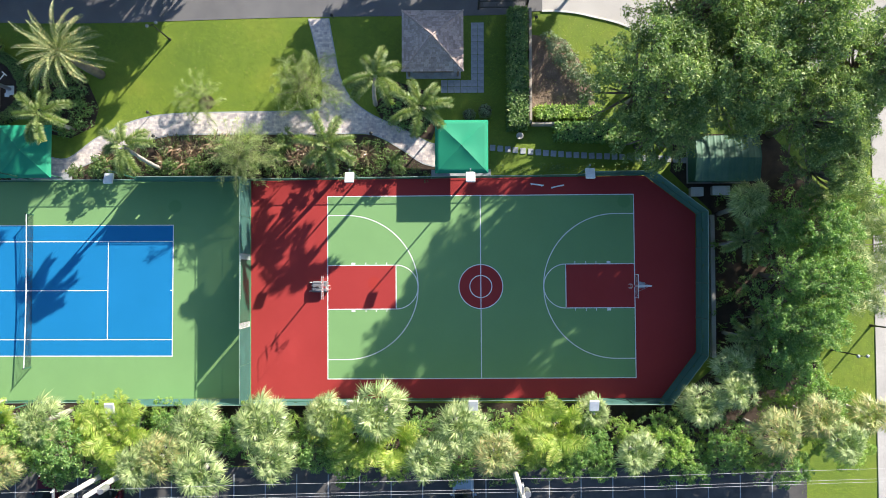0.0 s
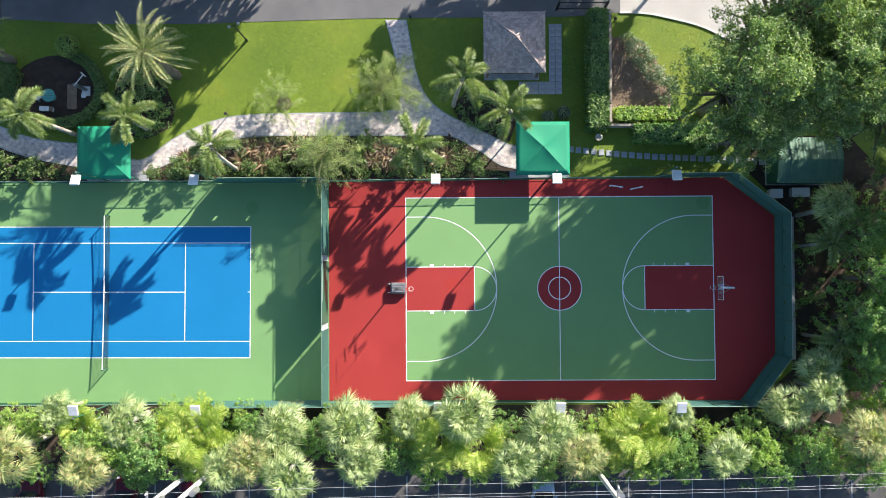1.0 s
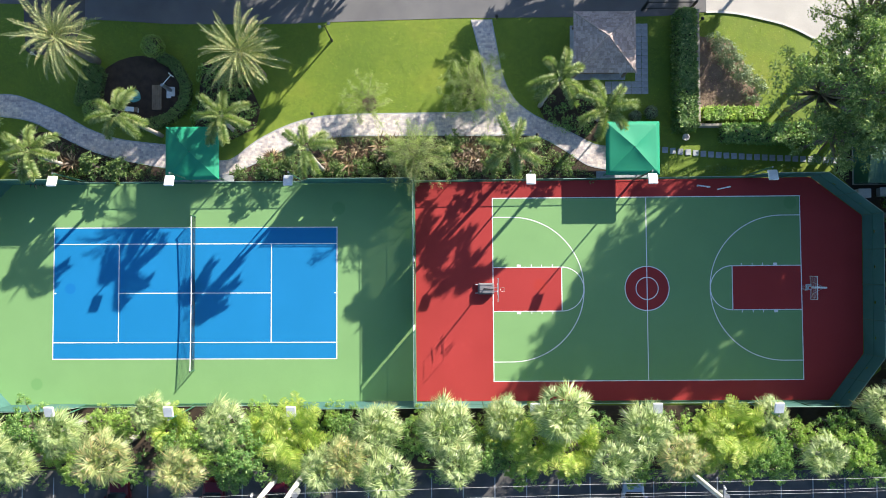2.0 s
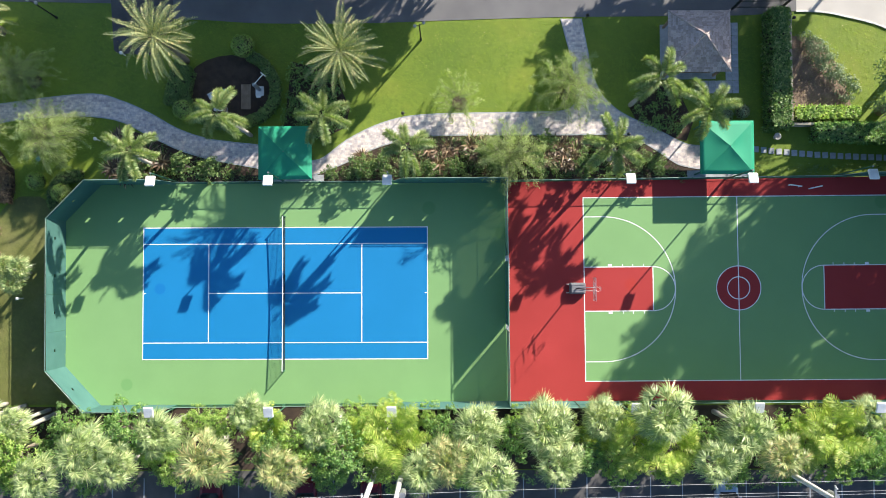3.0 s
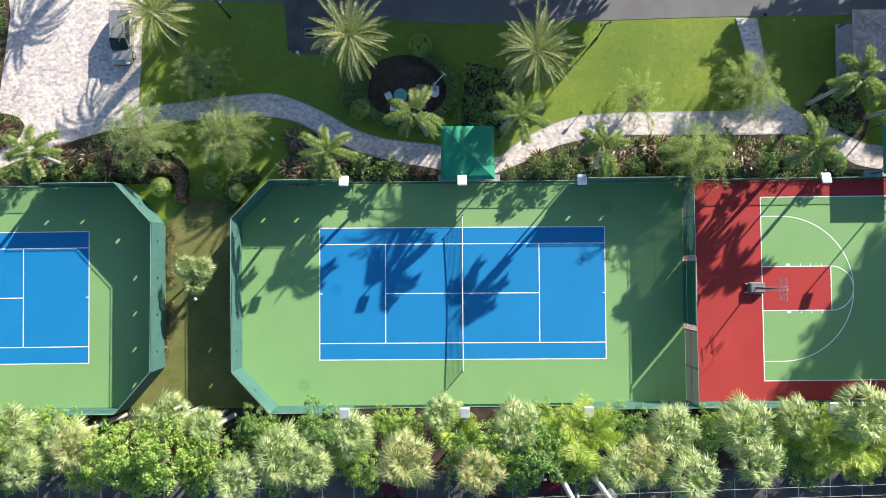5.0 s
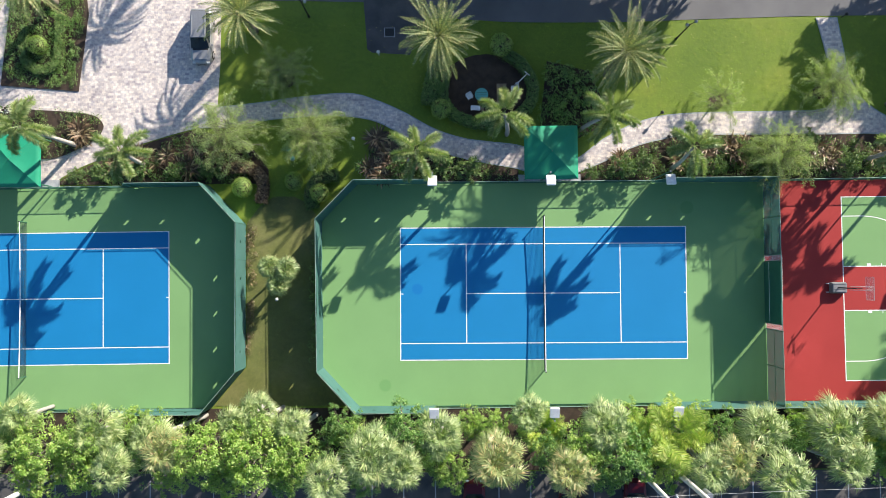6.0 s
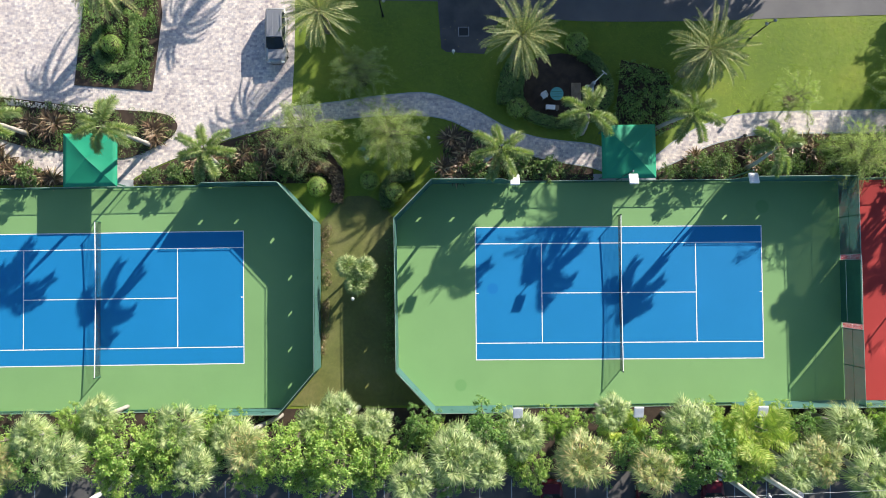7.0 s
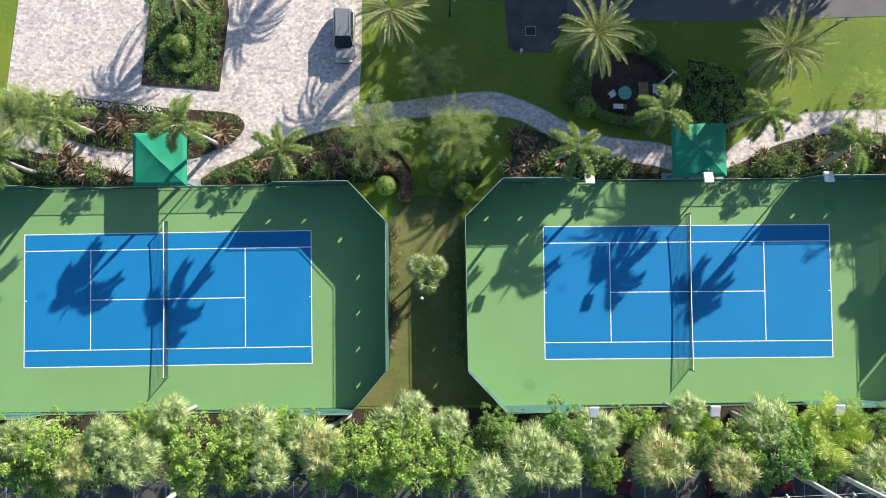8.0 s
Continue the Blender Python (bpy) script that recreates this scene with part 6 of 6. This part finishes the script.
def post_lamp(x, y, h, spread, label, az=0):
    t = thing("street_lamp", (x, y, -0.1), label, "lamp", "", az)
    part("pole", tubed((0, 0, 0), (0, 0, h), 0.07, 0.045, 10), M_BLACK, t)
    for s in ((-1, 1) if spread < 1 else (1,)):
        arm = part("arm", tubed((0, 0, h - 0.1), (s * spread, 0, h + 0.05), 0.03, n=8), M_BLACK, t)
        bm = bmesh.new()
        bmesh.ops.create_uvsphere(bm, u_segments=14, v_segments=8, radius=0.14, matrix=Matrix.Translation((s * spread, 0, h + 0.1)))
        part("lamp_head", bm, M_STEEL, t)
    part("foot", tubed((0, 0, 0), (0, 0, 0.35), 0.12, 0.09, 10), M_BLACK, t)


post_lamp(11.4, 21.3, 3.7, 0.38, "black two-headed lamp post on the lawn", 20)
post_lamp(66.7, -5.0, 4.5, 0.35, "black lamp post on the lawn beside the walk", 0)
post_lamp(-19.5, 23.4, 3.6, 0.38, "black two-headed lamp post on the shaded lawn", -20)
post_lamp(70.0, -3.0, 5.0, 0.36, "black lamp post beside the concrete walk", 50)

urn = thing("garden_urn", (41.0, 12.85, -0.08), "round pale stone garden urn by the hedge", "urn")
bm = bmesh.new()
prof = [(0.16, 0.0), (0.12, 0.08), (0.22, 0.25), (0.28, 0.45), (0.30, 0.5), (0.24, 0.5), (0.2, 0.36)]
rings = [[bm.verts.new((r * math.cos(a * math.pi / 8), r * math.sin(a * math.pi / 8), z)) for a in range(16)] for r, z in prof]
for a, b in zip(rings, rings[1:]):
    for k in range(16):
        bm.faces.new((a[k], a[(k + 1) % 16], b[(k + 1) % 16], b[k])).smooth = True
bm.faces.new(rings[-1])
part("bowl", bm, M_WALLWHITE, urn)

# mulched clearing: round table, chair, bench, board, exercise post
tb = thing("garden_table", (-5.05, 16.5, -0.06), "round teal plastic garden table", "table")
part("top", tubed((0, 0, 0.68), (0, 0, 0.72), 0.55, n=32), M_TEAL, tb)
part("stem", tubed((0, 0, 0.03), (0, 0, 0.68), 0.05, n=10), M_TEAL, tb)
part("foot", tubed((0, 0, 0), (0, 0, 0.04), 0.3, n=20), M_TEAL, tb)
for k in range(3):
    part("slat_gap", boxed(-0.45, 0.45, -0.24 + 0.2 * k, -0.21 + 0.2 * k, 0.721, 0.725), M_FENCE, tb)
ch = thing("garden_chair", (-6.05, 16.45, -0.06), "white plastic garden chair", "chair", rz=30)
part("seat", boxed(-0.24, 0.24, -0.24, 0.24, 0.42, 0.46, 0.015), M_WHITE, ch)
part("backrest", boxed(-0.24, 0.24, 0.21, 0.25, 0.46, 0.88, 0.015), M_WHITE, ch)
for sx in (-1, 1):
    part("armrest", boxed(sx * 0.25 - 0.025, sx * 0.25 + 0.025, -0.2, 0.22, 0.62, 0.65, 0.008), M_WHITE, ch)
    for sy in (-1, 1):
        part("leg", tubed((sx * 0.23, sy * 0.21, 0), (sx * 0.2, sy * 0.19, 0.43), 0.02, n=6), M_WHITE, ch)
bn = thing("garden_bench", (-5.45, 15.45, -0.06), "low white garden bench with a brown end", "bench", rz=-4)
part("seat", boxed(-0.5, 0.3, -0.2, 0.2, 0.38, 0.44, 0.015), M_WHITE, bn)
part("end_board", boxed(0.31, 0.62, -0.2, 0.2, 0.38, 0.44, 0.015), M_WOOD, bn)
for sx in (-0.4, 0.5):
    part("leg", boxed(sx - 0.04, sx + 0.04, -0.17, 0.17, 0, 0.38), M_WHITE, bn)
bd = thing("wooden_platform", (-3.35, 16.5, -0.06), "low weathered wooden platform on the mulch", "platform")
for k in range(5):
    part("plank", boxed(-0.4 + 0.165 * k, -0.25 + 0.165 * k, -1.05, 1.05, 0.12, 0.16, 0.005), M_WOOD, bd)
for y in (-0.8, 0.8):
    part("joist", boxed(-0.4, 0.4, y - 0.04, y + 0.04, 0, 0.119), M_WOOD, bd)
ex = thing("exercise_post", (-2.2, 17.1, -0.06), "grey and white outdoor exercise post with a swing arm", "exercise machine")
part("column", boxed(-0.14, 0.14, -0.12, 0.12, 0, 1.9, 0.03), M_STEEL, ex)
part("base", boxed(-0.35, 0.35, -0.5, 0.3, 0, 0.08, 0.02), M_WHITE, ex)
part("seat", boxed(-0.2, 0.2, -0.75, -0.4, 0.4, 0.48, 0.03), M_WHITE, ex)
part("arm", tubed((0, 0, 1.85), (0.8, 0.75, 2.1), 0.04, n=8), M_WHITE, ex)
part("grip", tubed((0.6, 0.92, 2.1), (1.0, 0.58, 2.1), 0.045, n=8), M_WHITE, ex)
hatch = thing("drain_hatch", (-12.7, 22.0, -0.072), "black square drain hatch in the asphalt", "hatch")
part("cover", boxed(-0.4, 0.4, -0.35, 0.35, 0.0, 0.02, 0.004), M_BLACK, hatch)
part("rim", boxed(-0.45, 0.45, -0.40, 0.40, 0.0, 0.012, 0.003), M_STEEL, hatch)
for x, y in ((-21.2, 12.2), (-20.9, 11.4)):
    vb = thing("valve_cover", (x, y, -0.1), "small pale teal valve cover in the grass", "cover", "valve covers")
    part("lid", tubed((0, 0, 0), (0, 0, 0.03), 0.18, n=16), M_TEAL, vb)
    part("collar", tubed((0, 0, 0), (0, 0, 0.02), 0.22, n=16), M_STEEL, vb)


# ---- vehicles ----
def vehicle(x, y, rz, paint, label, length=4.6, width=1.76, height=1.66):
    t = thing("car", (x, y, -0.05), label, "car", "parked cars", rz)
    hl, hw = length / 2, width / 2
    # body: rounded sections from nose (+x) to tail
    secs = [(hl, 0.58, 0.60, 0.38), (hl - 0.10, 0.76, 0.74, 0.30), (hl - 0.32, 0.92, 0.86, 0.26), (hl - 0.9, 1.0, 0.98, 0.24), (0.75, 1.0, 1.02, 0.24), (-hl + 0.5, 1.0, 1.04, 0.24), (-hl + 0.1, 0.96, 1.0, 0.26), (-hl, 0.88, 0.86, 0.36)]
    bm = bmesh.new()
    prev = None
    for sx, w, zt, zb in secs:
        ww = hw * w
        ring = [bm.verts.new((sx, yy, zz)) for yy, zz in ((-ww, zb + 0.12), (-ww, zt - 0.16), (-ww * 0.9, zt), (0, zt + 0.03), (ww * 0.9, zt), (ww, zt - 0.16), (ww, zb + 0.12), (ww * 0.85, zb), (-ww * 0.85, zb))]
        if prev:
            for k in range(9):
                bm.faces.new((prev[k], prev[(k + 1) % 9], ring[(k + 1) % 9], ring[k])).smooth = True
        else:
            bm.faces.new(ring)
        prev = ring
    bm.faces.new(prev[::-1])
    bmesh.ops.recalc_face_normals(bm, faces=bm.faces)
    part("body", bm, paint, t)
    # cabin: dark glass under a painted roof
    bm = bmesh.new()
    lo = [(1.05, 0.86), (0.72, 0.92), (-hl + 0.45, 0.90), (-hl + 0.16, 0.82)]
    hi = [(0.35, 0.72), (0.2, 0.76), (-hl + 0.62, 0.75), (-hl + 0.42, 0.70)]
    def loop(pts, z):
        return [bm.verts.new((a, -hw * b, z)) for a, b in pts] + [bm.verts.new((a, hw * b, z)) for a, b in pts[::-1]]
    a, b = loop(lo, 1.0), loop(hi, height - 0.06)
    rim_pts = [(a[k].co.copy(), a[(k + 1) % 8].co.copy(), b[(k + 1) % 8].co.copy(), b[k].co.copy()) for k in range(8)]
    bm.free()
    for k, pn in enumerate(("pillar", "side_window", "pillar", "rear_window", "pillar", "side_window", "pillar", "windscreen")):
        bm = bmesh.new()
        q = rim_pts[k]
        if pn == "windscreen":
            bow = Vector((0.16, 0, 0))
            lm, hm = (q[0] + q[1]) / 2 + bow, (q[2] + q[3]) / 2 + bow * 0.6
            cv = [bm.verts.new(v) for v in (q[0], lm, q[1], q[2], hm, q[3])]
            bm.faces.new((cv[0], cv[1], cv[4], cv[5]))
            bm.faces.new((cv[1], cv[2], cv[3], cv[4]))
        else:
            bm.faces.new([bm.verts.new(v) for v in q])
        bmesh.ops.solidify(bm, geom=bm.faces[:], thickness=0.02)
        part(pn, bm, paint if pn == "pillar" else M_GLASS, t, "" if pn == "pillar" else "dark tinted glass")
    part("roof", boxed(-hl + 0.42, 0.36, -hw * 0.74, hw * 0.74, height - 0.07, height, 0.03), paint, t)
    for q in (-0.36, -0.12, 0.12, 0.36):
        part("roof_ridge", boxed(-hl + 0.6, 0.2, q * hw - 0.02, q * hw + 0.02, height - 0.004, height + 0.012), paint, t)
    for s in (-1, 1):
        part("roof_rail", boxed(-hl + 0.8, 0.1, s * hw * 0.62 - 0.02, s * hw * 0.62 + 0.02, height, height + 0.04), M_STEEL, t)
        part("mirror", boxed(0.72, 0.90, s * (hw + 0.10) - 0.09, s * (hw + 0.10) + 0.09, 0.98, 1.12, 0.03), paint, t)
        part("headlight", boxed(hl - 0.22, hl - 0.04, s * hw * 0.66 - 0.14, s * hw * 0.66 + 0.14, 0.70, 0.80, 0.03), M_WHITE, t, "clear headlight")
        part("tail_light", boxed(-hl - 0.005, -hl + 0.08, s * hw * 0.72 - 0.1, s * hw * 0.72 + 0.1, 0.66, 0.84, 0.02), M_RED, t, "red tail light")
        for wx in (hl - 0.85, -hl + 0.85):
            w = part("wheel", tubed((wx, s * (hw - 0.2), 0.34), (wx, s * (hw + 0.005), 0.34), 0.34, n=20), M_RUBBER, t)
            part("rim", tubed((wx, s * (hw + 0.006), 0.34), (wx, s * (hw + 0.015), 0.34), 0.21, n=16), M_STEEL, w)
    part("bonnet", boxed(1.2, hl - 0.3, -hw * 0.70, hw * 0.70, 0.985, 1.03, 0.02), paint, t)
    part("grille", boxed(hl - 0.02, hl + 0.02, -hw * 0.42, hw * 0.42, 0.46, 0.6, 0.01), M_BLACK, t)
    part("wiper_cowl", boxed(1.08, 1.2, -hw * 0.72, hw * 0.72, 0.99, 1.035, 0.01), M_BLACK, t)


P_SILVER = plain_mat("silver car paint", (0.36, 0.365, 0.375), 0.32, 0.5, 0.04)
P_RED = plain_mat("dark red car paint", (0.12, 0.008, 0.016), 0.3, 0.2, 0.04)
P_BLUE = plain_mat("pale blue car paint", (0.42, 0.50, 0.58), 0.3, 0.2, 0.04)
vehicle(-28.3, 21.5, -90, P_SILVER, "silver estate car parked on the paved forecourt")
for x, p, lab in ((1.9, P_RED, "dark red car parked in the car park"), (-5.9, P_RED, "dark red car parked in the car park"), (7.2, P_RED, "dark red car parked in the car park"), (36.2, P_BLUE, "pale blue car parked beyond the palms")):
    vehicle(x, -17.4, 90, p, lab)


# ---- utility poles and cables ----
def utility_pole(x, y, h, arm):
    t = thing("utility_pole", (x, y, -0.1), "pale concrete utility pole with a crossarm", "pole", "utility poles")
    part("shaft", tubed((0, 0, 0), (0, 0, h), 0.24, 0.17, 14), M_WALLWHITE, t)
    if arm:
        part("crossarm", boxed(-0.07, 0.07, -1.0, 1.0, h - 0.75, h - 0.6, 0.01), M_STEEL, t)
        for q in (-0.85, 0.0, 0.85):
            part("insulator", tubed((0, q, h - 0.6), (0, q, h - 0.35), 0.07, 0.04, 8), M_WHITE, t)
    can = part("transformer", tubed((0.4, 0.0, h - 2.3), (0.4, 0.0, h - 1.3), 0.24, n=14), M_STEEL, t, "grey transformer can")


utility_pole(40.2, -14.1, 10.5, True)
utility_pole(9.9, -14.0, 10.3, False)
utility_pole(7.6, -14.5, 10.8, True)
utility_pole(-40.5, -14.7, 10.4, True)
for k, (y, z) in enumerate(((-13.15, 8.9), (-13.8, 9.1), (-14.1, 8.8), (-14.9, 10.0))):
    c = thing("overhead_cable", (36.0, y, z), "thin overhead cable above the palm row", "cable", "overhead cables", 1.6)
    bm = bmesh.new()
    n = 40
    pts = [(-90 + 180 * i / n, 0.0, -0.12 + 0.5 * ((((-90 + 180 * i / n) - 24 + 24.0) % 48.0) / 24.0 - 1) ** 2) for i in range(n + 1)]
    bent(bm, [(p[0] - 36.0, p[1], p[2]) for p in pts], [0.010] * (n + 1), 5)
    part("wire", bm, M_CABLE, c)
